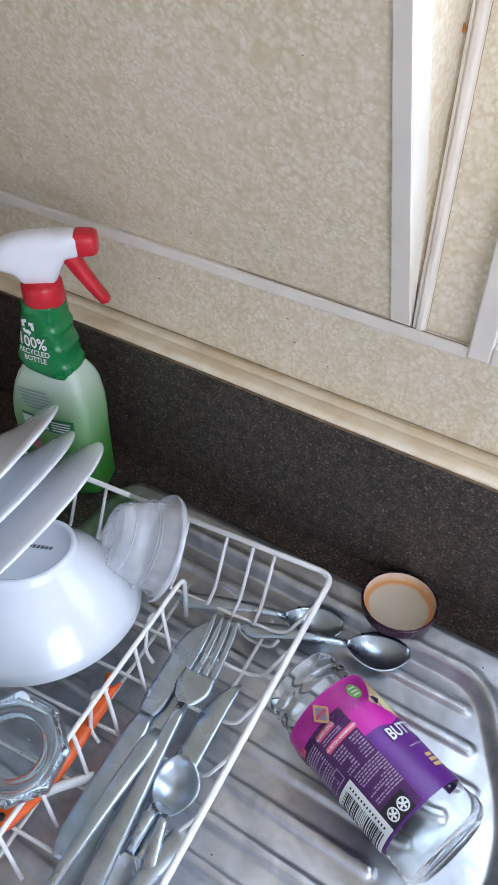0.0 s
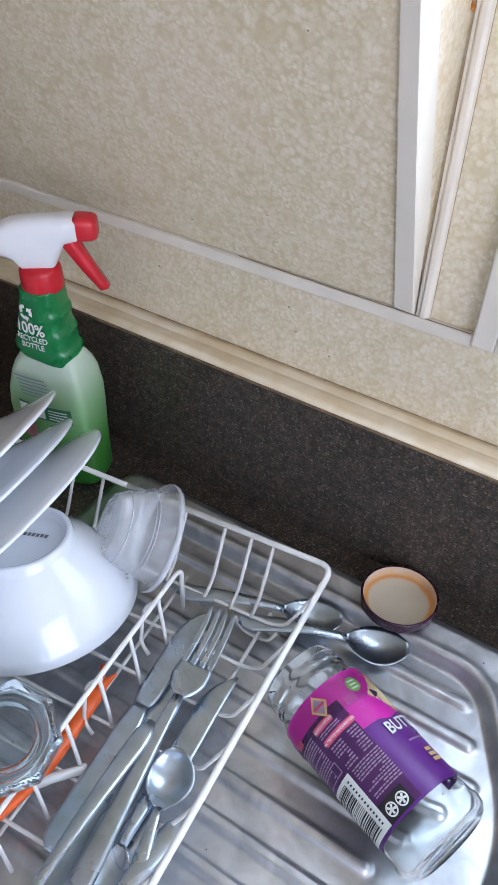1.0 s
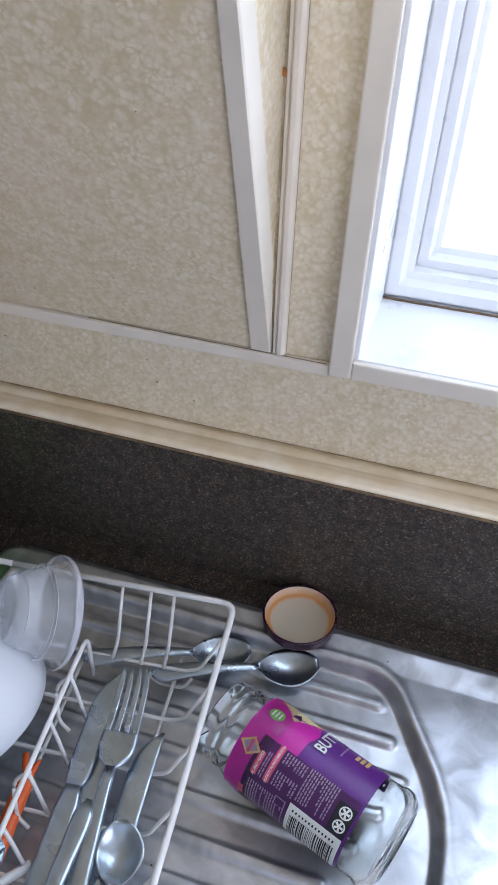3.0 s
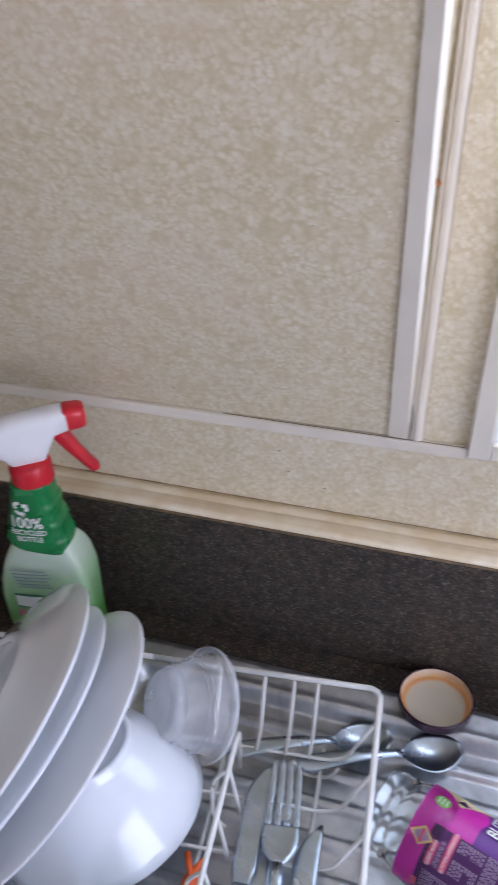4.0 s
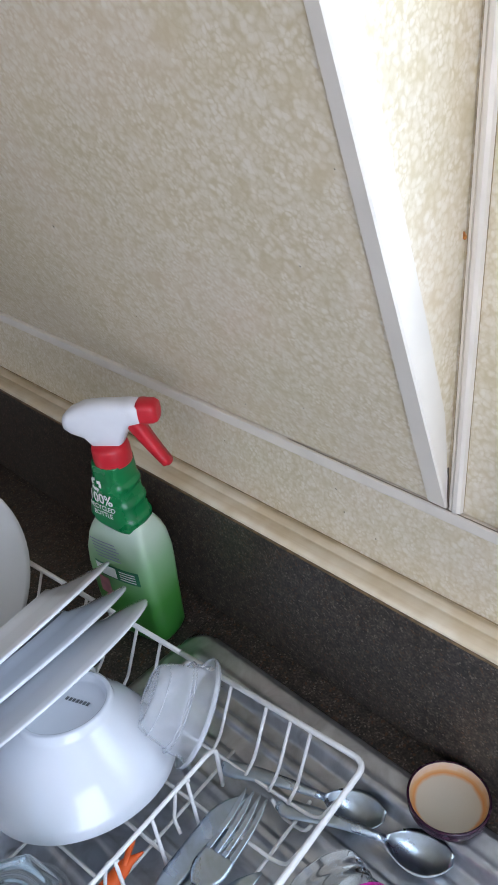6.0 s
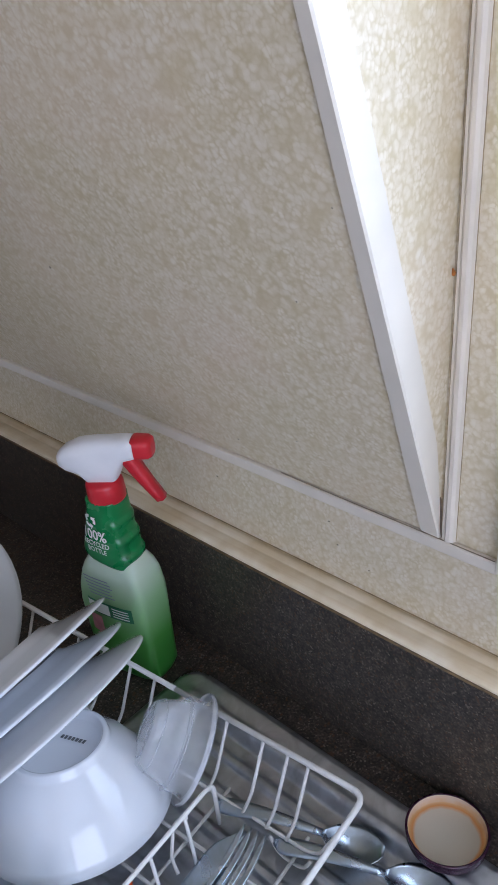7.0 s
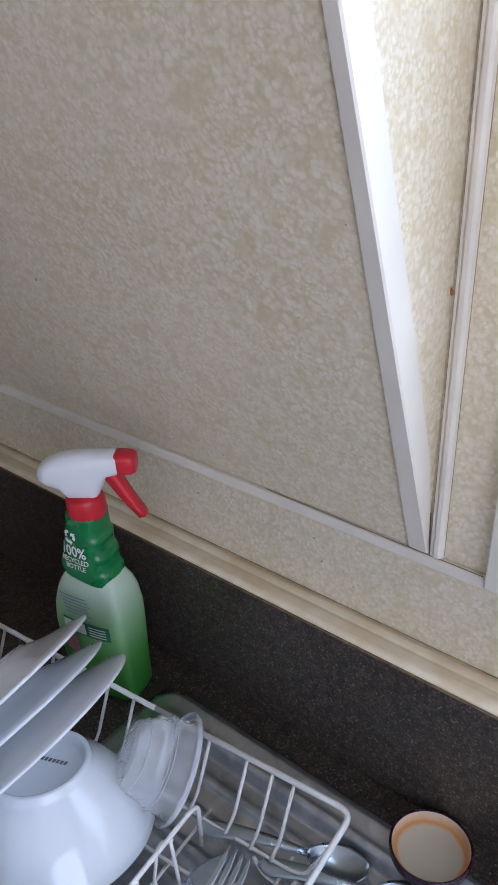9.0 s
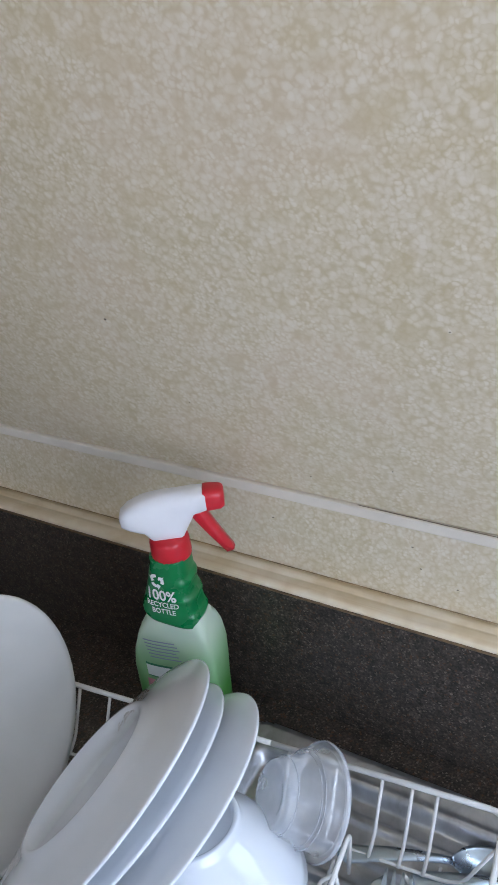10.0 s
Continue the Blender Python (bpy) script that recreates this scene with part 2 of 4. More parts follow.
def lathe(profile, segs=64, cap0=False, cap1=False):
    """Turns (radius, height) points round the z axis."""
    bm = bmesh.new()
    rings = []
    for r, z in profile:
        rings.append([(max(r, 1e-5) * math.cos(2 * math.pi * k / segs), max(r, 1e-5) * math.sin(2 * math.pi * k / segs), z) for k in range(segs)])
    rings_to_bm(bm, rings, True, cap0, cap1)
    return bm


def smooth_path(points, cuts=6):
    """Rounds the corners of a polyline."""
    pts = [Vector(p) for p in points]
    out = [pts[0]]
    for a, b, c in zip(pts, pts[1:], pts[2:]):
        r = min((b - a).length, (c - b).length) * 0.45
        r = min(r, 0.012)
        p, q = b + (a - b).normalized() * r, b + (c - b).normalized() * r
        for k in range(cuts + 1):
            u = k / cuts
            out.append(p * (1 - u) ** 2 + b * 2 * u * (1 - u) + q * u * u)
    out.append(pts[-1])
    return out


def tube(points, radius, segs=8, bm=None, caps=True):
    bm = bm or bmesh.new()
    pts = [Vector(p) for p in points]
    rings, up = [], Vector((0.13, 0.31, 0.94)).normalized()
    for k, p in enumerate(pts):
        d = (pts[min(k + 1, len(pts) - 1)] - pts[max(k - 1, 0)]).normalized()
        side = d.cross(up)
        if side.length < 0.05:
            side = d.cross(Vector((1, 0, 0)))
        side.normalize()
        other = side.cross(d)
        rings.append([p + radius * (math.cos(2 * math.pi * a / segs) * side + math.sin(2 * math.pi * a / segs) * other) for a in range(segs)])
    return rings_to_bm(bm, rings, True, caps, caps)


def frame_to(c, n, spin=0.0):
    """A pose at c whose z axis points along n."""
    q = Vector(n).normalized().to_track_quat("Z", "Y").to_matrix().to_4x4()
    return Matrix.Translation(c) @ q @ pose(0, 0, 0, 0, 0, spin)


def structure(name, bm, material, label, category="", smooth=False):
    return tagged(link_bm(name, bm, material, smooth), label, category, kind="structure")


# ---------------------------------------------------------------- setting
XL, XR, YB, ZC = -1.6, 1.3, -2.4, 2.25
WX0, WX1, WZ0, WZ1 = 0.066, 0.80, 1.163, 1.86
TRIM_Z = 1.155
bm = bmesh.new()
box(bm, XL, WX0, 0.0, 0.11, 0.0, ZC)
box(bm, WX1, XR, 0.0, 0.11, 0.0, ZC)
box(bm, WX0, WX1, 0.0, 0.11, 0.0, WZ0 - 0.012)
box(bm, WX0, WX1, 0.0, 0.11, WZ1, ZC)
structure("wall_north", bm, M_WALL, "sand-coloured vinyl board wall with pale blotches", "wall")
# unseen west wall, made dark brown so less light bounces to the left
structure("wall_west", boxed(XL - 0.1, XL, YB, 0.11, 0, ZC), M_DIMWALL, "unseen kitchen wall, coloured dark brown to cut bounce light", "wall")
# unseen east and south walls, each with an opening added for its fill lamp
bm = bmesh.new()
box(bm, XR, XR + 0.1, YB, -1.55, 0, ZC)
box(bm, XR, XR + 0.1, -0.45, 0.11, 0, ZC)
box(bm, XR, XR + 0.1, -1.55, -0.45, 0, 1.02)
box(bm, XR, XR + 0.1, -1.55, -0.45, 1.98, ZC)
structure("wall_east", bm, M_ROOM, "plain pale unseen kitchen wall with an opening added for a fill lamp", "wall")
bm = bmesh.new()
box(bm, XL, -0.35, YB - 0.1, YB, 0, ZC)
box(bm, 1.05, XR, YB - 0.1, YB, 0, ZC)
box(bm, -0.35, 1.05, YB - 0.1, YB, 0, 0.95)
box(bm, -0.35, 1.05, YB - 0.1, YB, 2.1, ZC)
structure("wall_south", bm, M_ROOM, "plain pale unseen kitchen wall with an opening added for a fill lamp", "wall")
structure("floor", boxed(XL, XR, YB, 0.0, -0.1, 0.0), M_FLOOR, "brown kitchen floor covering", "floor")
structure("ceiling", boxed(XL - 0.1, XR + 0.1, YB - 0.1, 0.11, ZC, ZC + 0.1), M_ROOM, "plain pale ceiling", "ceiling")

structure("ground", boxed(-400, 400, -400, 800, -0.6, -0.5), noisy("pale_paving", (0.86, 0.85, 0.82), 0.8, 0.15, 3), "pale paving outside the window", "ground")
bm = bmesh.new()
gr = random.Random(3)
for k in range(900):
    x, y = gr.uniform(0.25, 0.56), gr.uniform(3.30, 3.42)
    hgt = gr.uniform(0.012, 0.035)
    a = gr.uniform(0, 6.28)
    dx, dy = 0.005 * math.cos(a), 0.005 * math.sin(a)
    lx, ly = gr.uniform(-0.012, 0.012), gr.uniform(-0.012, 0.012)
    v = [bm.verts.new(p) for p in ((x - dx, y - dy, -0.5), (x + dx, y + dy, -0.5), (x + lx, y + ly, -0.5 + hgt))]
    bm.faces.new(v)
grass = link_bm("grass", bm, noisy("grass_green", (0.30, 0.38, 0.14), 0.7, 0.4, 8), False)
tagged(grass, "strip of green grass outside the window", "grass", kind="stuff")

# leaning panel: its foot on the trim, its top 20 degrees out into the room
LEAN = 0.365


def lean(x, z, out=0.0):
    """A place on the leaning panel's face, out metres proud of it."""
    k = 1 / math.hypot(1, LEAN)
    return Vector((x, -0.002 - LEAN * (z - TRIM_Z) - out * k, z - out * LEAN * k))


def edge_x(z):
    return -0.002 + 0.0425 * (z - TRIM_Z)


bm = bmesh.new()
zt = ZC
for x, z, y in ((XL, TRIM_Z, 0), (edge_x(TRIM_Z), TRIM_Z, 0), (edge_x(zt), zt, 0), (XL, zt, 0)):
    bm.verts.new(lean(x, z))
bm.verts.ensure_lookup_table()
bm.faces.new(bm.verts)
for x, z in ((XL, TRIM_Z), (edge_x(TRIM_Z), TRIM_Z), (edge_x(zt), zt), (XL, zt)):
    bm.verts.new(((0.0015 + 0.03 * (z - TRIM_Z)) if x > XL else x, -0.0005, z))
bm.verts.ensure_lookup_table()
v = bm.verts
bm.faces.new((v[1], v[5], v[6], v[2]))
bm.faces.new((v[0], v[4], v[5], v[1]))
bm.faces.new((v[3], v[2], v[6], v[7]))
bm.faces.new((v[0], v[3], v[7], v[4]))
bmesh.ops.recalc_face_normals(bm, faces=bm.faces)
structure("leaning_wall_panel", bm, M_WALL, "wall panel of sand-coloured blotched vinyl board that leans out into the room", "wall panel")

# white angle edging along the panel's free edge
bm = bmesh.new()
rings = []
for k in range(13):
    z = TRIM_Z + 0.002 + (zt - TRIM_Z - 0.02) * k / 12
    w = max(0.0045, 0.0138 - 0.019 * (z - TRIM_Z))
    a, b = lean(edge_x(z) - w, z, 0.0005), lean(edge_x(z) - w, z, 0.0025)
    c, d = lean(edge_x(z) + 0.0015, z, 0.003), lean(edge_x(z) + 0.0025, z, 0.0015)
    back = min(0.021, 0.55 * LEAN * (z - TRIM_Z) + 0.001)
    e = Vector((edge_x(z) + 0.0028, d.y + back, z))
    f = Vector((edge_x(z) + 0.0006, d.y + back, z))
    rings.append([a, b, c, d, e, f])
rings_to_bm(bm, rings)
bmesh.ops.recalc_face_normals(bm, faces=bm.faces)
structure("panel_edging", bm, M_EDGE, "white plastic angle edging on the leaning panel", "edging")

structure("trim_1", boxed(XL, 0.0485, -0.0065, 0.0, 1.1438, TRIM_Z - 0.0005, 0.0015), M_TRIM, "off-white horizontal moulding under the leaning panel", "moulding")
bm = bmesh.new()
rings = []
for z in (TRIM_Z, ZC):
    o = -0.003 + 0.03 * (z - TRIM_Z)
    rings.append([(o + 0.004, 0.0, z), (o + 0.004, -0.003, z), (o + 0.0048, -0.0042, z), (o + 0.0066, -0.0042, z), (o + 0.0070, -0.0036, z), (o + 0.0074, -0.0046, z), (o + 0.0088, -0.0056, z), (o + 0.0118, -0.0056, z), (o + 0.0142, -0.004, z), (o + 0.0149, 0.0, z)])
rings_to_bm(bm, rings)
bmesh.ops.recalc_face_normals(bm, faces=bm.faces)
structure("trim_2", bm, M_TRIM, "off-white vertical corner moulding beside the leaning panel", "moulding")

for name, off, y, label in (("joint_corner", 0.0040, -0.0030, "thin dark joint between the corner moulding and the panel"), ("joint_wall", 0.0150, -0.0004, "thin dirty joint between the corner moulding and the wall")):
    pts = [(-0.003 + 0.03 * (z - TRIM_Z) + off, y, z) for z in (TRIM_Z + 0.001, ZC - 0.002)]
    structure(name, tube(pts, 0.0003, 6), M_TAN, label, "joint")

# window: flat casing, deep reveal, plastic sash
win = thing("window_1", pose(0, 0, 0), "white kitchen window with a deep reveal and bright daylight outside", "window", kind="structure")
part("casing", boxed(0.0485, WX0, -0.009, 0.0, TRIM_Z - 0.0077, 1.90, 0.0015), M_EDGE, win, smooth=False)
part("casing", boxed(WX0, WX1 + 0.02, -0.009, 0.0, TRIM_Z - 0.0075, WZ0, 0.0015), M_EDGE, win, smooth=False)
part("casing", boxed(WX0, WX1 + 0.02, -0.009, 0.0, WZ1, 1.90, 0.0015), M_EDGE, win, smooth=False)
part("casing", boxed(WX1, WX1 + 0.02, -0.0088, 0.0, WZ0, WZ1, 0.0015), M_EDGE, win, smooth=False)
part("window_sill", boxed(WX0, WX1, -0.004, 0.15, WZ0 - 0.012, WZ0 + 0.001, 0.001), M_UPVC, win, smooth=False)
part("reveal", boxed(WX0 - 0.0005, WX0 + 0.004, -0.004, 0.15, WZ0 + 0.001, WZ1, 0.001), M_UPVC, win, smooth=False)
SY = 0.088


def mitred(x0, x1, z0, z1, w, y0, y1):
    """A rectangular frame of four profiles, w wide, from y0 to y1."""
    bm = bmesh.new()
    prof = [(0, y1), (0, y0 + 0.004), (0.004, y0), (w * 0.6, y0), (w * 0.75, y0 + 0.008), (w, y0 + 0.01), (w, y1)]
    rings = []
    for sx, sz in ((0, 0), (1, 0), (1, 1), (0, 1), (0, 0)):
        rings.append([((x1 - o) if sx else (x0 + o), y, (z1 - o) if sz else (z0 + o)) for o, y in prof])
    rings_to_bm(bm, rings, True, False, False)
    bmesh.ops.remove_doubles(bm, verts=bm.verts, dist=1e-5)
    bmesh.ops.recalc_face_normals(bm, faces=bm.faces)
    return bm


part("window_frame", mitred(0.068, WX1 + 0.03, WZ0 + 0.002, WZ1, 0.022, SY, SY + 0.05), M_UPVC, win, smooth=False)
part("sash", mitred(0.0875, WX1 + 0.01, WZ0 + 0.0195, WZ1 - 0.02, 0.0195, SY + 0.02, SY + 0.055), M_UPVC, win, smooth=False)
pane = part("pane", boxed(0.102, WX1, SY + 0.04, SY + 0.044, WZ0 + 0.034, WZ1 - 0.04), M_PANE, win, smooth=False)
pane.visible_shadow = False

for ob in win.children:
    for v in ob.data.vertices:
        v.co.x += 0.034 * (v.co.z - TRIM_Z)

# worktop with its upstand and the cream bead above
UPY, UPZ = -0.0325, 1.053
wt = thing("worktop", pose(0, 0, 0), "dark granite-look laminate worktop with a high upstand", "worktop")
part("upstand", boxed(XL, 0.9, UPY, -0.0005, 0.86, UPZ, 0.0015), M_GRANITE, wt, smooth=False)
bm = bmesh.new()
box(bm, XL, -0.262, -0.60, UPY, 0.862, 0.90, 0.001)
box(bm, -0.262, 0.9, -0.072, UPY, 0.862, 0.90, 0.001)
box(bm, -0.2622, -0.236, -0.0900, -0.0718, 0.862, 0.8988)
part("slab", bm, M_GRANITE, wt, smooth=False)
bm = bmesh.new()
rings = []
for x in (XL, 0.9):
    rings.append([(x, -0.0005, UPZ), (x, UPY + 0.0015, UPZ), (x, UPY + 0.0008, UPZ + 0.0025), (x, UPY + 0.003, UPZ + 0.0054), (x, UPY + 0.008, UPZ + 0.0062), (x, -0.0135, UPZ + 0.0050), (x, -0.0128, UPZ + 0.0046), (x, -0.0120, UPZ + 0.0052), (x, -0.008, UPZ + 0.0060), (x, -0.0005, UPZ + 0.0062)])
rings_to_bm(bm, rings)
bmesh.ops.recalc_face_normals(bm, faces=bm.faces)
structure("bead", bm, M_BEAD, "aged cream bead along the top of the upstand", "bead", True)
structure("sealant", tube([(XL, UPY + 0.0005, UPZ + 0.0005), (0.9, UPY + 0.0005, UPZ + 0.0005)], 0.0014, 6), M_SEAL, "brown grimy sealant line under the bead", "sealant", True)

structure("sealant_upper", tube([(XL, -0.0008, UPZ + 0.0063), (0.9, -0.0008, UPZ + 0.0063)], 0.0006, 6), M_TAN, "thin brown line where the bead meets the wall", "sealant", True)

# base cabinet under the worktop
cab = thing("base_cabinet", pose(0, 0, 0), "plain pale base cabinet under the sink", "cabinet")
part("body", boxed(XL, 0.9, -0.56, -0.02, 0.0, 0.855), M_ROOM, cab, smooth=False)

# ---------------------------------------------------------------- sink drainer
DECK, FLOOR = 0.903, 0.8925


def sstep(a, b, v):
    u = min(1.0, max(0.0, (v - a) / (b - a)))
    return u * u * (3 - 2 * u)


RX0, RX1, RY0, RY1 = -0.235, 0.209, -0.52, -0.0945
# each pressed ridge: where its middle runs and where its rounded end lies towards the bowl
RIDGES = [(-0.1215 - 0.0311 * k, xe) for k, xe in enumerate((0.137, 0.153, 0.168, 0.162, 0.146, 0.126, 0.126, 0.126, 0.126, 0.126, 0.126, 0.126))]


def soft_min(a, b, k):
    h = max(k - abs(a - b), 0.0) / k
    return min(a, b) - h * h * k * 0.25


def recess(x, y):
    """Depth inside the drainer's pressed tray, whose corner at the sink bowl is cut off."""
    d = soft_min(RX1 - x, 0.0735 - 0.853 * x - 0.521 * y, 0.022)
    d = soft_min(d, RY1 - y, 0.022)
    return soft_min(d, min(x - RX0, y - RY0), 0.012)


def drainer_z(x, y):
    d = recess(x, y)
    z = DECK - (DECK - FLOOR) * sstep(0.0, 0.009, d) + 0.0015 * math.exp(-((d + 0.003) / 0.004) ** 2)
    if d > 0.004:
        yc, xe = min(RIDGES, key=lambda r: abs(r[0] - y))
        off = math.hypot(max(0.0, x - xe, -0.205 - x), y - yc)
        z += 0.0034 * (1 - sstep(0.0026, 0.0072, off)) * sstep(0.004, 0.010, d)
    z += 0.18 * max(0.0, y - RY1)
    edge = min(x + 0.262, -0.066 - y)
    if x < -0.234 and y > -0.094:
        edge = 0.028 - math.hypot(x + 0.234, y + 0.094)
        if edge < 0:
            return 0.894
    z -= 0.0025 * (1 - sstep(0.0, 0.006, edge))
    if x > 0.25:
        z -= 0.02 * sstep(0.25, 0.36, x)
    return z


bm = bmesh.new()
xs = [-0.262 + 0.0022 * k for k in range(0, 300)]
ys = [-0.066 - 0.0016 * k for k in range(0, 310)]
grid = [[bm.verts.new((x, y, drainer_z(x, y))) for x in xs] for y in ys]
for ra, rb in zip(grid, grid[1:]):
    for k in range(len(xs) - 1):
        bm.faces.new((ra[k], rb[k], rb[k + 1], ra[k + 1]))
loop = [e for e in bm.edges if e.is_boundary]
ext = bmesh.ops.extrude_edge_only(bm, edges=loop)["geom"]
for g in ext:
    if isinstance(g, bmesh.types.BMVert):
        g.co.z = 0.8615
sink = link_bm("sink_drainer", bm, M_STEEL)
tagged(sink, "brushed stainless steel sink drainer with pressed ridges and water marks", "sink drainer")

# ---------------------------------------------------------------- dish rack
RA = radians(5.5)
RACK = Matrix.Translation((0.0075, -0.119, 0.0)) @ Matrix.Rotation(RA, 4, "Z")
RW, RD, RZT, RZB = 0.47, 0.345, 0.978, 0.9165
rack = thing("dish_rack", RACK, "white plastic-coated wire dish rack standing on the drainer", "dish rack")


def wire(name, pts, r=0.0016, rounded=True, segs=8):
    return part(name, tube(smooth_path(pts) if rounded else pts, r, segs), M_WIRE, rack)


ring = [(-0.2, 0, RZT), (0, 0, RZT), (0, -RD, RZT), (-RW, -RD, RZT), (-RW, 0, RZT), (-0.2, 0, RZT)]
wire("rim", ring, 0.0026, segs=10)
IN = 0.024
post_x = [-0.0525, -0.073, -0.0985, -0.138, -0.182, -0.226, -0.258, -0.295, -0.332, -0.37, -0.405, -0.44]
for x in post_x:
    wire("post", [(x, 0, RZT), (x - 0.002, -IN, RZB + 0.012), (x - 0.004, -IN - 0.012, RZB)])
    wire("post", [(x, -RD, RZT), (x - 0.002, -RD + IN, RZB + 0.012), (x - 0.004, -RD + IN + 0.012, RZB)])
for k in range(7):
    y = -0.034 - 0.0465 * k
    wire("floor_wire", [(0, y + 0.004, RZT), (-IN, y, RZB + 0.008), (-IN - 0.014, y, RZB), (-RW + IN + 0.014, y, RZB), (-RW + IN, y, RZB + 0.008), (-RW, y + 0.004, RZT)])
for x in (-0.045, -0.13, -0.22, -0.31, -0.40):
    wire("floor_wire", [(x, -0.02, RZB - 0.006), (x, -RD + 0.02, RZB - 0.006)], rounded=False)
for x, y in ((-0.05, -0.04), (-0.05, -RD + 0.04), (-RW + 0.05, -0.04), (-RW + 0.05, -RD + 0.04)):
    wire("foot", [(x - 0.02, y, RZB), (x - 0.012, y, 0.8985), (x + 0.012, y, 0.8985), (x + 0.02, y, RZB)])
part("foot_cover", tube([(-0.130, -0.2440, 0.9215), (-0.118, -0.2292, 0.9215), (-0.1000, -0.2100, 0.9205)], 0.0036, 12), M_WIRE, rack, "thick white plastic cover on a wire of the rack's floor")
# upright rows of loops that hold the plates
for dx in (-0.1095, -0.262):
    wire("divider_rail", [(dx - 0.004, -0.054, RZB), (dx, -0.056, RZT - 0.001), (dx, -0.31, RZT - 0.001), (dx - 0.004, -0.315, RZB)], 0.002)
    for k in range(7):
        y = -0.0915 - 0.0392 * k
        wire("divider_loop", [(dx, y, RZT - 0.002), (dx + 0.003, y - 0.0015, 0.95), (dx + 0.0055, y - 0.003, RZB)])
        if k in (0, 2):
            wire("divider_loop", [(dx, y + 0.002, RZT - 0.006), (dx - 0.016, y, 0.955), (dx - 0.014, y - 0.012, RZB + 0.006), (dx - 0.004, y - 0.016, RZB)])

# ---------------------------------------------------------------- china
PLATE = [(0.0, 0.0), (0.064, 0.0), (0.067, -0.0025), (0.071, -0.0025), (0.074, 0.0005), (0.09, 0.006), (0.118, 0.0125), (0.1290, 0.0150), (0.1303, 0.0162), (0.1300, 0.0178), (0.1280, 0.0184),
         (0.116, 0.0164), (0.09, 0.0102), (0.074, 0.0050), (0.06, 0.0040), (0.0, 0.0038)]


def plate(c, n, R, label):
    k = R / 0.1303
    prof = [(r * k, -(z * k - 0.0170)) for r, z in PLATE]
    bm = lathe(prof, 96)
    bmesh.ops.remove_doubles(bm, verts=bm.verts, dist=1e-4)
    bmesh.ops.recalc_face_normals(bm, faces=bm.faces)
    ob = link_bm("plate", bm, M_CHINA)
    ob.matrix_world = frame_to(c, n)
    return tagged(ob, label, "plate", "plates in the dish rack")


first = plate((-0.2633, -0.2708, 1.0368), (-0.694, -0.112, 0.711), 0.1226, "white china plate leaning in the rack with a smudged underside")
plate((-0.2616, -0.2640, 1.0085), (-0.686, -0.070, 0.724), 0.1219, "white china plate leaning in the middle of the stack")
plate((-0.2278, -0.2599, 1.0117), (-0.675, -0.088, 0.732), 0.1171, "white china plate leaning on the upturned bowl")

DISH = [(0.0, 0.045), (0.055, 0.045), (0.058, 0.049), (0.063, 0.049), (0.066, 0.043), (0.085, 0.034), (0.105, 0.018), (0.118, 0.003), (0.1225, 0.0), (0.1215, -0.002), (0.117, 0.0),
        (0.102, 0.013), (0.083, 0.028), (0.06, 0.037), (0.0, 0.039)]
bm = lathe(DISH, 96)
bmesh.ops.remove_doubles(bm, verts=bm.verts, dist=1e-4)
bmesh.ops.recalc_face_normals(bm, faces=bm.faces)
dish = link_bm("serving_dish", bm, M_DISH)
dish.matrix_world = frame_to((-0.3775, -0.287, 1.045), (-0.983, -0.11, -0.13))
tagged(dish, "large off-white plastic dish standing on edge in the rack", "dish")

BOWL = [(0.0, 0.0600), (0.0325, 0.0600), (0.0345, 0.0612), (0.0355, 0.0662), (0.0368, 0.0668), (0.0390, 0.0668), (0.0400, 0.0660), (0.0408, 0.0608), (0.0425, 0.0580), (0.0545, 0.0480), (0.068, 0.028), (0.0775, 0.008), (0.0815, 0.0), (0.0805, -0.0012), (0.0785, 0.0),
        (0.0735, 0.010), (0.064, 0.029), (0.050, 0.047), (0.036, 0.056), (0.0, 0.058)]
bm = lathe(BOWL, 96)
bmesh.ops.remove_doubles(bm, verts=bm.verts, dist=1e-4)
bmesh.ops.recalc_face_normals(bm, faces=bm.faces)
bowl = link_bm("bowl", bm, M_CHINA)
bowl.matrix_world = frame_to((-0.1875, -0.2610, 0.9515), (-0.168, 0.110, 0.98))
tagged(bowl, "white china bowl upside down against the rack's divider", "bowl")

# ---------------------------------------------------------------- spray bottle
BX, BY, BZ = -0.303, -0.093, 0.9005


def ring_super(z, hw, hn, p, cx=0.0, cy=0.0, n=48):
    """A rounded-rectangle ring, hw and hn its half sizes, p its squareness."""
    out = []
    for k in range(n):
        a = 2 * math.pi * k / n
        c, s = math.cos(a), math.sin(a)
        out.append((cx + hw * math.copysign(abs(c) ** (2 / p), c), cy + hn * math.copysign(abs(s) ** (2 / p), s), z))
    return out


bottle = thing("spray_bottle", pose(BX, BY, BZ, 0, 0, 12), "green spray bottle with red and white trigger on the worktop", "spray bottle")


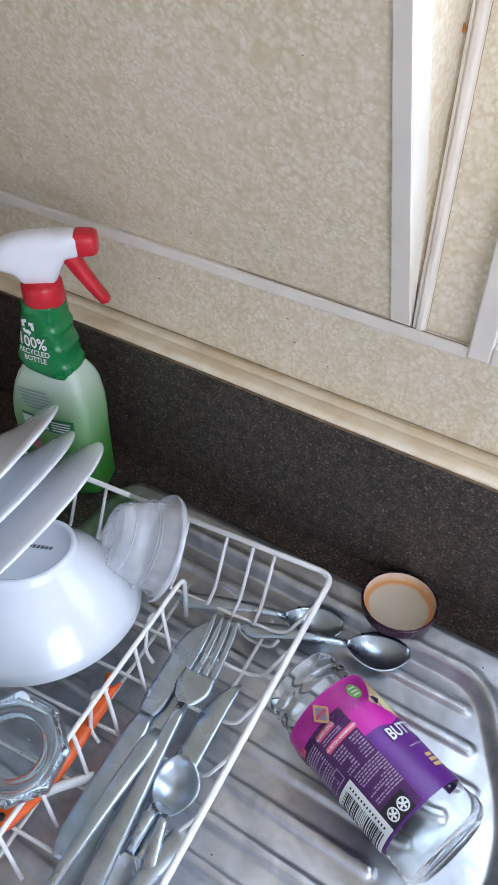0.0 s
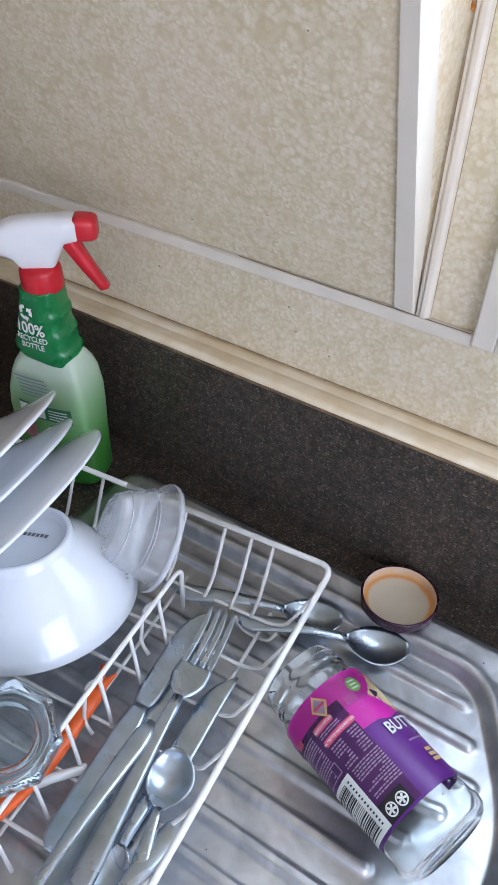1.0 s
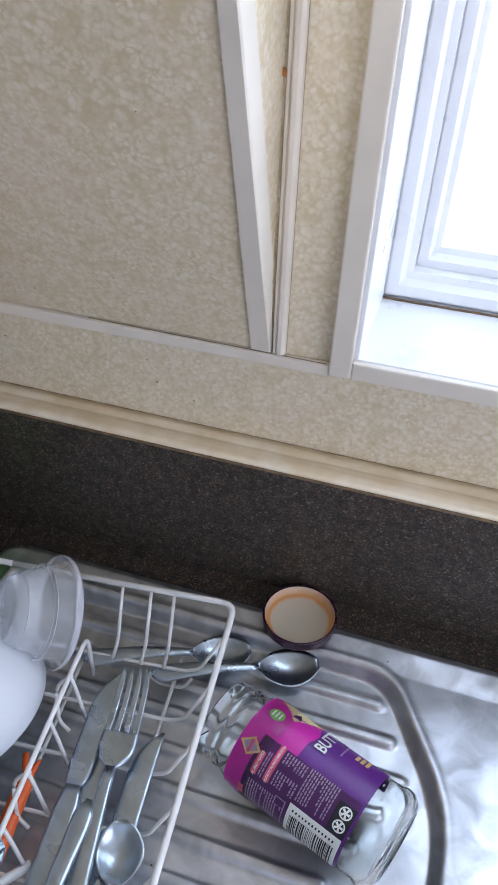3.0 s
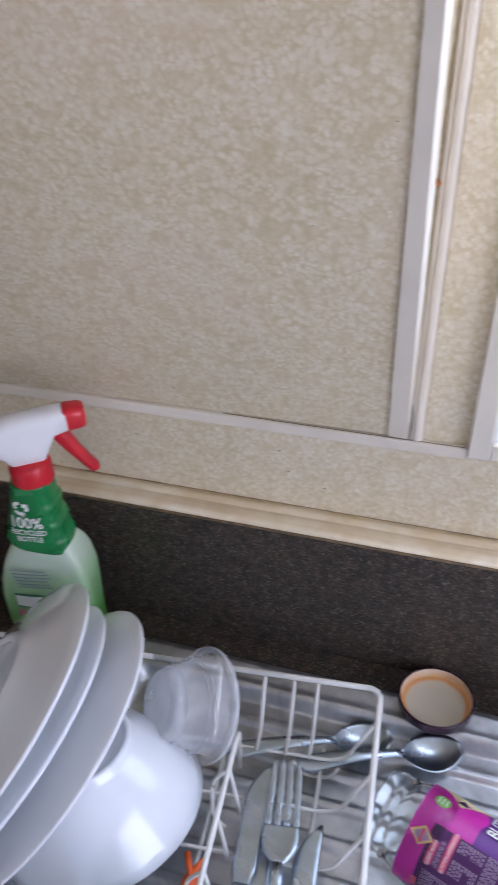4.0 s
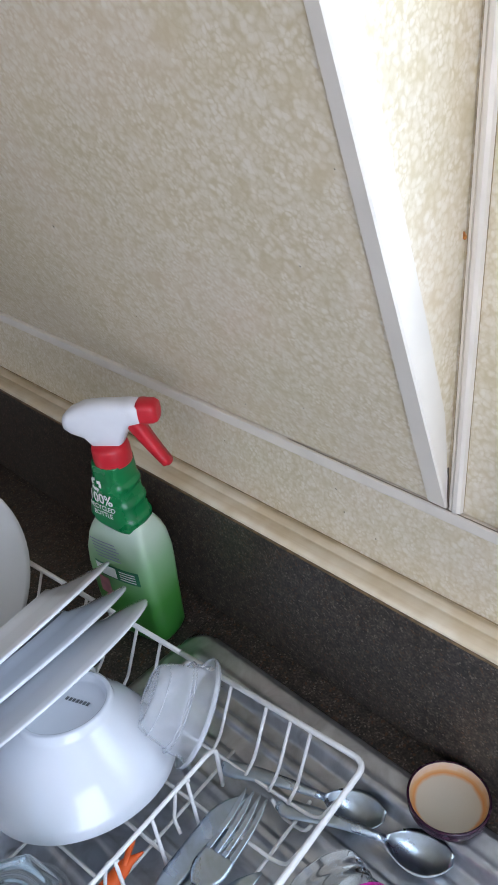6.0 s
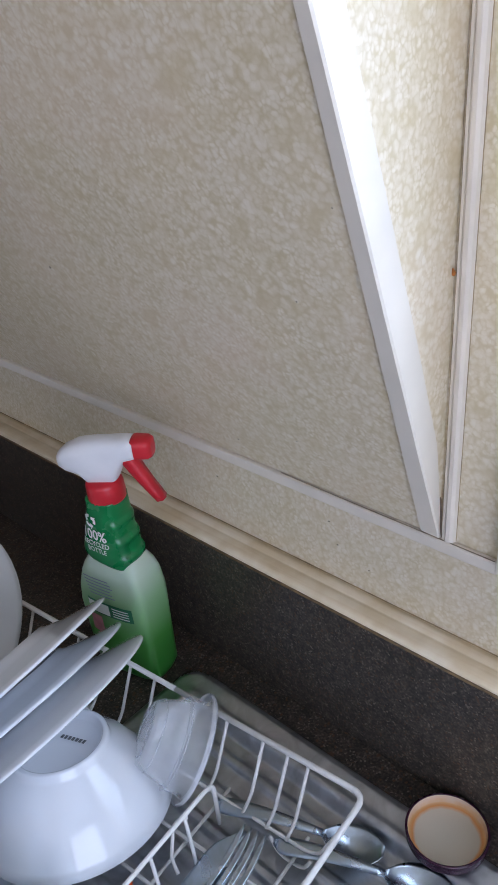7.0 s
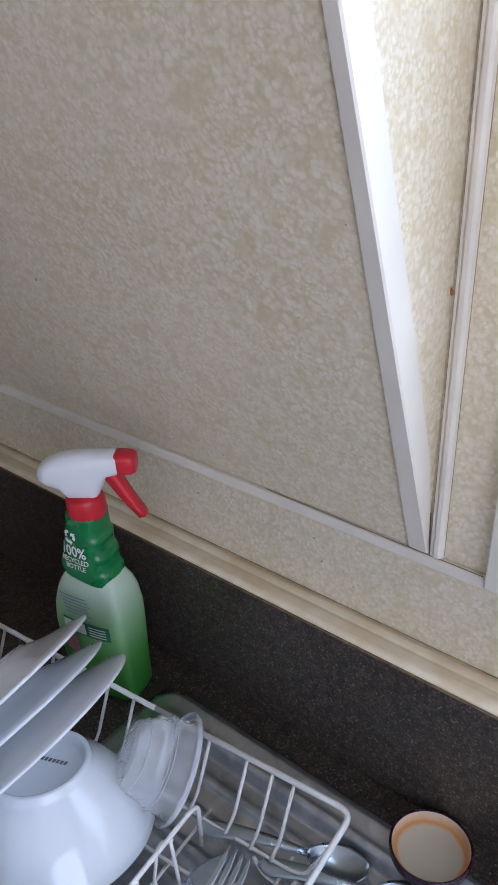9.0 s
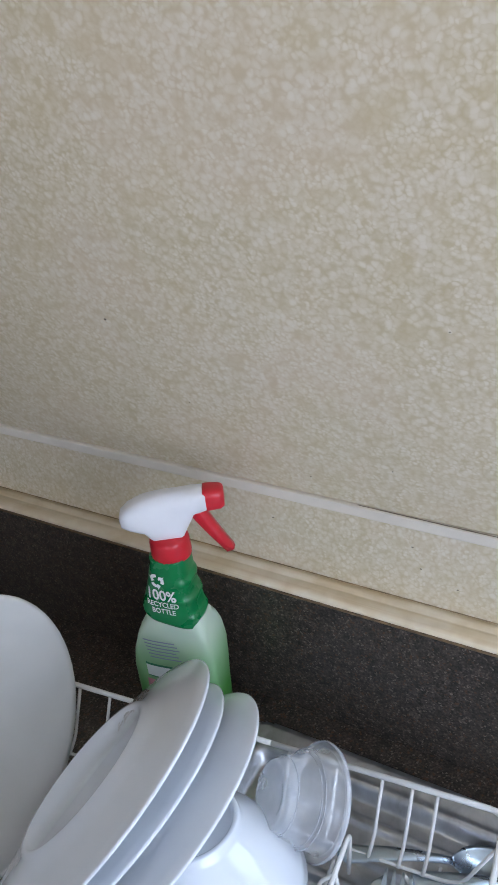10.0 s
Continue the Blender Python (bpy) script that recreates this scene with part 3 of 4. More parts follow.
def bottle_body():
    m, nt, b = mat("milky_green_bottle")
    c = coords(nt)
    sep = nt.nodes.new("ShaderNodeSeparateXYZ")
    nt.links.new(c, sep.inputs[0])
    mp = node(nt, "ShaderNodeMapRange", From_Min=0.0, From_Max=0.165)
    nt.links.new(sep.outputs[2], mp.inputs[0])
    n = node(nt, "ShaderNodeTexNoise", Scale=30.0)
    nt.links.new(c, n.inputs["Vector"])
    r = ramp(nt, mp.outputs[0], [(0.0, (0.02, 0.19, 0.02)), (0.35, (0.075, 0.33, 0.055)), (0.68, (0.32, 0.55, 0.29)), (0.86, (0.55, 0.69, 0.54)), (1.0, (0.62, 0.73, 0.61))])
    nt.links.new(r.outputs[0], b.inputs["Base Color"])
    b.inputs["Roughness"].default_value = 0.3
    b.inputs["Subsurface Weight"].default_value = 0.25
    b.inputs["Subsurface Radius"].default_value = (0.004, 0.006, 0.003)
    bump(nt, n.outputs[0], b, 0.1, 0.0006)
    return m


M_BOTTLE = bottle_body()
bm = bmesh.new()
rings_to_bm(bm, [ring_super(z, w, n, p) for z, w, n, p in (
    (0.0, 0.039, 0.020, 3.2), (0.003, 0.0435, 0.024, 3.6), (0.010, 0.0460, 0.026, 5.0), (0.06, 0.0465, 0.0265, 6.0), (0.095, 0.0455, 0.026, 6.0), (0.115, 0.043, 0.025, 6.0),
    (0.135, 0.038, 0.0235, 5.5), (0.145, 0.0345, 0.0222, 4.5), (0.155, 0.029, 0.0185, 3.5), (0.165, 0.0185, 0.0145, 2.6), (0.21, 0.008, 0.010, 2.2))])
for v in bm.verts:
    up = sstep(0.05, 0.14, v.co.z)
    v.co.y *= 0.91 + 0.09 * up
    v.co.x = v.co.x * (0.91 + 0.08 * up) - 0.0112 * (1 - up) - 0.0165 * (1 - v.co.z / 0.21) * up
bmesh.ops.recalc_face_normals(bm, faces=bm.faces)
part("body", bm, M_BOTTLE, bottle, "milky translucent lower body, green towards the base")
bm = bmesh.new()
sleeve = []


def sleeve_size(z):
    u = (z - 0.140) / 0.082
    w = 0.0385 - 0.0208 * sstep(-0.35, 1.05, u)
    return u, w, 0.0240 - 0.0055 * u, -0.002 - 0.0085 * (1 - u)


for k in range(41):
    row = []
    for m in range(48):
        a = 2 * math.pi * m / 48
        low = 0.1630 + 0.012 * math.cos(a - radians(155))
        z = low + (0.226 - low) * k / 40
        u, w, n, cx = sleeve_size(z)
        c, s = math.cos(a), math.sin(a)
        x, y = w * math.copysign(abs(c) ** (2 / 2.9), c), n * math.copysign(abs(s) ** (2 / 2.9), s)
        if x > 0 and k > 2:
            x += 0.0022 * max(0.0, math.sin(2 * math.pi * (z - 0.157) / 0.0195)) * min(1, x / (0.6 * w)) * (1 if z < 0.216 else 0)
        row.append((cx + x, y, z))
    sleeve.append(row)
rings_to_bm(bm, sleeve)
bmesh.ops.recalc_face_normals(bm, faces=bm.faces)
part("sleeve", bm, M_GREEN, bottle, "dark green shrink sleeve with finger grooves")
bm = lathe([(0.0, 0.2235), (0.0175, 0.2235), (0.0182, 0.2255), (0.0178, 0.241), (0.0160, 0.246), (0.0, 0.246)], 48)
for v in bm.verts:
    a = math.atan2(v.co.y, v.co.x)
    if 0.2245 < v.co.z < 0.242:
        k = 1 + 0.012 * math.cos(24 * a)
        v.co.x *= k
        v.co.y *= k
part("collar", bm, M_RED, bottle, "ribbed red screw collar")
HEAD = 21.0
bm = bmesh.new()
hd = []
for x, z0, z1, w in ((-0.0445, 0.268, 0.2715, 0.004), (-0.043, 0.262, 0.277, 0.0085), (-0.036, 0.258, 0.283, 0.012), (-0.024, 0.2535, 0.2885, 0.0135), (-0.0165, 0.243, 0.2905, 0.0138), (-0.004, 0.243, 0.292, 0.0135),
                     (0.008, 0.243, 0.2925, 0.013), (0.014, 0.255, 0.2925, 0.0125), (0.021, 0.268, 0.2925, 0.012), (0.033, 0.271, 0.292, 0.0115)):
    zc, hz = (z0 + z1) / 2, (z1 - z0) / 2
    rr = []
    for k in range(24):
        a = 2 * math.pi * k / 24
        c, s = math.cos(a), math.sin(a)
        rr.append((x, w * math.copysign(abs(c) ** 0.7, c), zc + hz * math.copysign(abs(s) ** 0.7, s)))
    hd.append(rr)
rings_to_bm(bm, hd)
bmesh.ops.recalc_face_normals(bm, faces=bm.faces)
head = part("trigger_head", bm, M_WHITEP, bottle, "white plastic trigger head")
head.matrix_local = pose(0.0035, 0.0035, -0.003, 0, 0, HEAD)
bm = bmesh.new()
rings_to_bm(bm, [[(x, w * math.copysign(abs(math.cos(a)) ** 0.6, math.cos(a)), 0.2815 + h * math.copysign(abs(math.sin(a)) ** 0.6, math.sin(a))) for a in [2 * math.pi * k / 24 for k in range(24)]]
                 for x, w, h in ((0.031, 0.0105, 0.0108), (0.0335, 0.0108, 0.0112), (0.045, 0.0102, 0.0104), (0.0485, 0.0082, 0.0086), (0.049, 0.0045, 0.0045))])
bmesh.ops.recalc_face_normals(bm, faces=bm.faces)
part("nozzle", bm, M_RED, head, "red square nozzle cap")
bm = bmesh.new()
tr = []
for k in range(11):
    u = k / 10
    x, z = 0.0215 + 0.0265 * u - 0.001 * math.sin(u * math.pi), 0.273 - 0.049 * u
    t, w = 0.0066 - 0.0030 * u, 0.0072 - 0.0012 * u
    tr.append([(x - t + 0.001, -w, z), (x + t, -w, z + 0.002), (x + t + 0.0012, 0, z + 0.002), (x + t, w, z + 0.002), (x - t + 0.001, w, z), (x - t, 0, z)])
rings_to_bm(bm, tr)
bmesh.ops.recalc_face_normals(bm, faces=bm.faces)
part("trigger", bm, M_RED, head, "red squeeze trigger")

# ---------------------------------------------------------------- jar and lid
JAX = Vector((0.9417, -0.3358, -0.0195)).normalized()
JUP = (Vector((0, 0, 1)) - JAX * JAX.z).normalized()
JSIDE = JAX.cross(JUP)
JM = Matrix.Translation((0.0222, -0.1947, 0.9353)) @ Matrix((JUP, JSIDE, JAX)).transposed().to_4x4()
jar = thing("glass_jar", JM, "empty clear glass sauce jar with a purple label", "jar")
OUT = [(0.0, 0.1508), (0.024, 0.1512), (0.0275, 0.1535), (0.032, 0.152), (0.0362, 0.148), (0.0375, 0.142), (0.0362, 0.138), (0.0358, 0.13), (0.0358, 0.055), (0.0375, 0.049), (0.0375, 0.040), (0.0365, 0.032), (0.0325, 0.022), (0.0312, 0.0185), (0.0325, 0.0175),
       (0.0325, 0.015), (0.0312, 0.0135), (0.0310, 0.011), (0.0322, 0.0095), (0.0322, 0.007), (0.0308, 0.0055), (0.0308, 0.001), (0.0298, 0.0), (0.0288, 0.001)]
INN = [(0.0292, 0.016), (0.0308, 0.022), (0.0350, 0.033), (0.0360, 0.041), (0.0360, 0.048), (0.0344, 0.056), (0.0344, 0.13), (0.0350, 0.142), (0.032, 0.1475), (0.026, 0.1500), (0.0, 0.1488)]
bm = lathe([(r * 1.0133, z * 1.045) for r, z in OUT + INN], 72)
bmesh.ops.remove_doubles(bm, verts=bm.verts, dist=1e-4)
bmesh.ops.recalc_face_normals(bm, faces=bm.faces)
part("jar_body", bm, M_GLASS, jar)

M_LABEL = noisy("purple_label_paper", (0.12, 0.022, 0.215), 0.35, 0.15, 30, 0.03)
M_PINK = noisy("magenta_label_paper", (0.60, 0.025, 0.35), 0.35, 0.12, 60, 0.03)
M_DARKP = noisy("dark_plum_print", (0.075, 0.017, 0.10), 0.35, 0.12, 60, 0.0)
M_GOLD = noisy("pale_gold_print", (0.72, 0.50, 0.20), 0.4, 0.1, 60, 0.0)
M_LIME = noisy("lime_print", (0.24, 0.55, 0.12), 0.4, 0.1, 60, 0.0)
M_ROSE = noisy("rose_print", (0.72, 0.10, 0.20), 0.4, 0.1, 60, 0.0)
M_FINE = noisy("pale_fine_print", (0.38, 0.28, 0.40), 0.45, 0.1, 90, 0.0)
M_BLACK = noisy("black_print", (0.015, 0.015, 0.018), 0.45, 0.1, 90, 0.0)
M_PLINE = noisy("light_pink_print", (0.62, 0.06, 0.40), 0.4, 0.1, 60, 0.0)


def on_jar(s, deg, lift=0.0):
    a = radians(deg)
    r = 0.0366 + lift
    return Vector((r * math.cos(a), r * math.sin(a), s))


def jar_patch(name, s0, s1, d0, d1, material, lift, parent, wave=None):
    """A piece of the label: s along the jar, degrees round it."""
    bm = bmesh.new()
    nd = max(2, int(abs(d1 - d0) / 4) + 1)
    ns = max(2, int(abs(s1 - s0) / 0.012) + 1)
    rows = []
    for k in range(nd + 1):
        d = d0 + (d1 - d0) * k / nd
        top = s1 if wave is None else wave(d)
        rows.append([bm.verts.new(on_jar(s0 + (top - s0) * m / ns, d, lift)) for m in range(ns + 1)])
    for a, b in zip(rows, rows[1:]):
        for m in range(ns):
            bm.faces.new((a[m], a[m + 1], b[m + 1], b[m]))
    bmesh.ops.recalc_face_normals(bm, faces=bm.faces)
    return part(name, bm, material, parent)


def jar_shape(name, s, deg, pts, material, lift, parent):
    """A small flat outline laid on the label: pts in metres, (along the jar, round it)."""
    bm = bmesh.new()
    centre = bm.verts.new(on_jar(s, deg, lift))
    mid = [bm.verts.new(on_jar(s + a * 0.5, deg + math.degrees(c * 0.5 / 0.0366), lift)) for a, c in pts]
    rim = [bm.verts.new(on_jar(s + a, deg + math.degrees(c / 0.0366), lift)) for a, c in pts]
    n = len(pts)
    for k in range(n):
        bm.faces.new((centre, mid[k], mid[(k + 1) % n]))
        bm.faces.new((mid[k], rim[k], rim[(k + 1) % n], mid[(k + 1) % n]))
    return part(name, bm, material, parent)


def text_mesh(words, size):
    cu = bpy.data.curves.new("words", "FONT")
    cu.body, cu.size, cu.resolution_u = words, size, 3
    cu.offset = size * 0.022
    cu.align_x = "CENTER"
    tmp = bpy.data.objects.new("words", cu)
    me = bpy.data.meshes.new_from_object(tmp)
    bm = bmesh.new()
    bm.from_mesh(me)
    bpy.data.objects.remove(tmp)
    bpy.data.curves.remove(cu)
    bpy.data.meshes.remove(me)
    bmesh.ops.subdivide_edges(bm, edges=[e for e in bm.edges if e.calc_length() > size * 0.3], cuts=2)
    return bm


label = jar_patch("label", 0.0315, 0.133, -112, 116, M_LABEL, 0.0, jar)
label["label"] = "purple paper label with pink top and fine print"
jar_patch("label_band", 0.0317, 0.07, -111, 112, M_PINK, 0.0002, label, lambda d: 0.032 + 0.045 * min(1.0, max(0.02, (112 - d) / 120)) ** 0.55 + 0.0015 * math.sin(d * 0.16))
# brocade lines on the pink band
for k in range(7):
    for m in range(3):
        s, d = 0.0375 + 0.0095 * m + 0.003 * (k % 2), -60 + 17 * k
        q = 0.0036
        bm = bmesh.new()
        for f in (1.0, 0.55):
            o = [on_jar(s + a * q * f, d + math.degrees(c * q * f / 0.0366), 0.0004) for a, c in ((1, 0), (0, 1), (-1, 0), (0, -1))]
            i_ = [on_jar(s + a * q * f * 0.86, d + math.degrees(c * q * f * 0.86 / 0.0366), 0.0004) for a, c in ((1, 0), (0, 1), (-1, 0), (0, -1))]
            vo, vi = [bm.verts.new(p) for p in o], [bm.verts.new(p) for p in i_]
            for n in range(4):
                bm.faces.new((vo[n], vo[(n + 1) % 4], vi[(n + 1) % 4], vi[n]))
        if d < 70 or s > 0.05:
            part("label_motif", bm, M_PLINE, label, smooth=False)
jar_patch("text_panel", 0.047, 0.131, 9, 108, M_DARKP, 0.0004, label)
DIA = [(0.0092, 0), (0, 0.0072), (-0.0092, 0), (0, -0.0072)]
jar_shape("emblem", 0.0425, 29, DIA, M_GOLD, 0.0007, label)
jar_shape("emblem", 0.0425, 29, [(a * 0.72, c * 0.72) for a, c in DIA], M_FINE, 0.0009, label)
jar_shape("emblem", 0.0425, 29, [(0.0012, 0.0048), (-0.0012, 0.0048), (-0.0012, -0.0048), (0.0012, -0.0048)], M_ROSE, 0.0011, label)
CIRC = [(0.0062 * math.cos(2 * math.pi * k / 20), 0.0056 * math.sin(2 * math.pi * k / 20)) for k in range(20)]
jar_shape("seal", 0.0445, -19, CIRC, M_LIME, 0.0007, label)
for k in (-1, 0, 1):
    jar_patch("seal_print", 0.0445 + 0.003 * k - 0.0007, 0.0445 + 0.003 * k + 0.0007, -19 - 5, -19 + 5, M_PRINT, 0.0009, label)
jar_shape("emblem", 0.0565, -52, [(a * 2.1, c * 2.3) for a, c in DIA], M_GOLD, 0.0007, label)
jar_shape("emblem", 0.0565, -50, [(a * 1.80, c * 2.0) for a, c in DIA], noisy("cream_print", (0.80, 0.66, 0.36), 0.4, 0.1, 60, 0.0), 0.0009, label)
jar_shape("emblem", 0.0570, -44, [(0.0036, 0.0075), (-0.0036, 0.0075), (-0.0036, 0.0052), (0.0036, 0.0052)], M_DARKP, 0.0011, label)
bm = text_mesh("BUTTER", 0.0135)
for v in bm.verts:
    v.co = on_jar(0.0895 - v.co.y, -41 + math.degrees(-v.co.x * 0.78 / 0.0366), 0.0012)
part("lettering", bm, M_PRINT, label, smooth=False)
jar_patch("fine_print", 0.0985, 0.0998, -52, -24, M_FINE, 0.0009, label)
for k in range(3):
    jar_patch("gold_print", 0.108 + 0.0042 * k, 0.1108 + 0.0042 * k, -46 - 3 * k, -34, M_GOLD, 0.0009, label)
# headings and lines of small print
jar_patch("heading", 0.0505, 0.0555, 26, 53, M_ROSE, 0.0007, label)
jar_patch("heading", 0.0615, 0.0665, 8.5, 52, M_ROSE, 0.0007, label)
jar_patch("heading", 0.0455, 0.0500, 76, 92, M_ROSE, 0.0007, label)
for words, size, s, d in (("ALLERGY ADVICE", 0.0029, 0.0540, 39.5), ("NUTRITION INFORMATION", 0.0029, 0.0650, 30.2)):
    bm = text_mesh(words, size)
    for v in bm.verts:
        v.co = on_jar(s - v.co.y, d - math.degrees(v.co.x * 0.80 / 0.0366), 0.0010)
    part("lettering", bm, M_PRINT, label, smooth=False)
rnd = random.Random(5)


def print_lines(s0, s1, d0, d1, pitch):
    """Rows of unreadable small print, as one plain part."""
    bm = bmesh.new()
    s = s0
    while s < s1:
        d = d0
        while d < d1:
            step = rnd.uniform(2.0, 6.5)
            e = min(d1, d + step)
            v = [bm.verts.new(on_jar(a, c, 0.0007)) for a, c in ((s, d), (s + pitch * 0.5, d), (s + pitch * 0.5, e), (s, e))]
            bm.faces.new(v)
            d = e + 1.1
            if rnd.random() < 0.06:
                break
        s += pitch
    bmesh.ops.recalc_face_normals(bm, faces=bm.faces)
    return tagged(part("small_print", bm, M_FINE, label, smooth=False), kind="stuff")


print_lines(0.057, 0.0605, 22, 52, 0.0019)
print_lines(0.0685, 0.086, 33, 50, 0.0024)
print_lines(0.0685, 0.086, 11, 24, 0.0024)
print_lines(0.089, 0.113, 9, 48, 0.0021)
print_lines(0.052, 0.084, 60, 96, 0.0021)
jar_patch("print_frame", 0.0755, 0.0845, 57, 68, M_FINE, 0.0007, label)
jar_patch("print_frame", 0.0763, 0.0837, 58, 67, M_DARKP, 0.0009, label)
# bar code
jar_patch("bar_code", 0.0875, 0.1305, 53, 106, M_PRINT, 0.0008, label)
s, k = 0.0905, 0
while s < 0.1275:
    w = rnd.choice((0.0004, 0.0004, 0.0008, 0.0012))
    jar_patch("bar", s, s + w, 66, 104, M_BLACK, 0.0011, label)
    s += w + rnd.choice((0.0005, 0.0006, 0.0010))
bm = bmesh.new()
for k in range(13):
    a = 0.091 + 0.0028 * k
    v = [bm.verts.new(on_jar(x, y, 0.0011)) for x, y in ((a, 58.5), (a + 0.0012, 58.5), (a + 0.0012, 61.5), (a, 61.5))]
    bm.faces.new(v)
part("bar_code_print", bm, M_BLACK, label, smooth=False)
# two recycling roundels on a black ground
jar_patch("roundel_ground", 0.1165, 0.1310, 18, 52, M_BLACK, 0.0007, label)
for d in (41.5, 26.5):
    jar_shape("roundel", 0.1243, d, [(x * 0.78, y * 0.78) for x, y in CIRC], M_PRINT, 0.0010, label)
    jar_shape("roundel", 0.1243, d, [(x * 0.60, y * 0.60) for x, y in CIRC], M_BLACK, 0.0012, label)
    for k in range(5):
        a = 2 * math.pi * k / 5
        u = Vector((math.cos(a), math.sin(a)))
        w = Vector((-u.y, u.x))
        jar_shape("roundel", 0.1243, d, [tuple(u * 0.0033 + w * 0.0009), tuple(u * 0.0033 - w * 0.0009), tuple(-w * 0.0006), tuple(w * 0.0006)], M_PRINT, 0.0014, label)

# water drops on the jar and in it
for k in range(26):
    s, d = rnd.uniform(0.085, 0.155), rnd.uniform(-55, 70)
    bm = bmesh.new()
    r = rnd.uniform(0.0005, 0.0012)
    bmesh.ops.create_icosphere(bm, subdivisions=1, radius=r)
    p = on_jar(s, d, 0.0002 if s < 0.133 else 0.0012)
    for v in bm.verts:
        v.co += p
    part("water_drop", bm, M_GLASS, jar)

# ---------------------------------------------------------------- jar lid
M_LACQ = noisy("dark_purple_lacquer", (0.045, 0.012, 0.03), 0.25, 0.1, 60)


def lining():
    """Cream lacquer with an orange sauce stain along the sealing ring."""
    m, nt, b = mat("stained_cream_lining")
    c = coords(nt)
    ln = nt.nodes.new("ShaderNodeVectorMath")
    ln.operation = "LENGTH"
    nt.links.new(c, ln.inputs[0])
    nz = node(nt, "ShaderNodeTexNoise", Scale=90.0, Detail=3.0)
    nt.links.new(c, nz.inputs["Vector"])
    ad = nt.nodes.new("ShaderNodeMath")
    ad.operation = "MULTIPLY_ADD"
    nt.links.new(nz.outputs[0], ad.inputs[0])
    ad.inputs[1].default_value = 0.003
    nt.links.new(ln.outputs["Value"], ad.inputs[2])
    mp = node(nt, "ShaderNodeMapRange", From_Min=0.0, From_Max=0.036)
    nt.links.new(ad.outputs[0], mp.inputs[0])
    r = ramp(nt, mp.outputs[0], [(0.0, (0.62, 0.56, 0.44)), (0.76, (0.66, 0.58, 0.45)), (0.83, (0.78, 0.34, 0.10)), (0.90, (0.74, 0.42, 0.18)), (0.95, (0.74, 0.58, 0.44))])
    nt.links.new(r.outputs[0], b.inputs["Base Color"])
    b.inputs["Roughness"].default_value = 0.35
    return m


lid = thing("jar_lid", frame_to((0.0520, -0.0700, 0.9120), (0.0, 0.06, 0.998)), "dark purple metal jar lid with orange-stained cream lining", "jar lid")
part("shell", lathe([(0.0, -0.0055), (0.030, -0.0055), (0.0325, -0.0045), (0.0334, -0.002), (0.0334, 0.0045), (0.0342, 0.0055), (0.0342, 0.0066), (0.0332, 0.0072), (0.0322, 0.0066), (0.0322, 0.0058)], 72), M_LACQ, lid)
part("lining", lathe([(0.0321, 0.0068), (0.0318, 0.003), (0.0316, -0.001), (0.0300, -0.0022), (0.0280, -0.0018), (0.0262, -0.0032), (0.0, -0.0030)], 72), lining(), lid, "cream lacquer stained orange")

# ---------------------------------------------------------------- print on the spray bottle


def on_bottle(x, z, lift=0.0020):
    u, w, n, cx = sleeve_size(z)
    if z < 0.150:
        w, n, cx = 0.0465, 0.0252, -0.009
    f = min(0.97, abs((x - cx) / w))
    return Vector((x, -n * (1 - f ** 2.9) ** (1 / 2.9) - lift, z))


sleeve_ob = [o for o in bottle.children if o.name.startswith("sleeve")][0]
for words, size, x, z in (("100%", 0.0160, -0.0075, 0.1865), ("RECYCLED", 0.0076, -0.0070, 0.1788), ("BOTTLE", 0.0076, -0.0065, 0.1715)):
    bm = text_mesh(words, size)
    for v in bm.verts:
        v.co = on_bottle(x + v.co.x * 0.86, z + v.co.y - 0.04 * v.co.x, 0.0019 + 0.0006 * max(0.0, min(1.0, (x + v.co.x + 0.002) / 0.006)))
    part("lettering", bm, M_PRINT, sleeve_ob, smooth=False)
for k in range(3):
    a0 = math.radians(90 + 120 * k)
    bm = bmesh.new()
    for n in range(5):
        pts = []
        for a, r in ((a0 + 0.22 * n, 0.0033), (a0 + 0.22 * (n + 1), 0.0033), (a0 + 0.22 * (n + 1), 0.0060), (a0 + 0.22 * n, 0.0060)):
            pts.append(bm.verts.new(on_bottle(-0.0090 + 1.2 * r * math.cos(a), 0.2075 + 1.2 * r * math.sin(a))))
        bm.faces.new(pts)
    a = a0 + 0.22 * 5
    tip = [bm.verts.new(on_bottle(-0.0090 + 1.2 * r * math.cos(q), 0.2070 + 1.2 * r * math.sin(q))) for q, r in ((a, 0.0018), (a + 0.62, 0.0047), (a, 0.0078))]
    bm.faces.new(tip)
    part("recycling_arrow", bm, M_PRINT, sleeve_ob, smooth=False)
M_BPRINT = noisy("blue_grey_print", (0.28, 0.32, 0.42), 0.4, 0.1, 90, 0.0)
M_GPRINT = noisy("green_print", (0.03, 0.20, 0.09), 0.4, 0.1, 90, 0.0)


def bottle_patch(name, x0, x1, z0, z1, material, lift=0.0005):
    bm = bmesh.new()
    n = 6
    lo = [bm.verts.new(on_bottle(x0 + (x1 - x0) * k / n, z0, lift)) for k in range(n + 1)]
    hi = [bm.verts.new(on_bottle(x0 + (x1 - x0) * k / n, z1, lift)) for k in range(n + 1)]
    for k in range(n):
        bm.faces.new((lo[k], lo[k + 1], hi[k + 1], hi[k]))
    return part(name, bm, material, bottle)


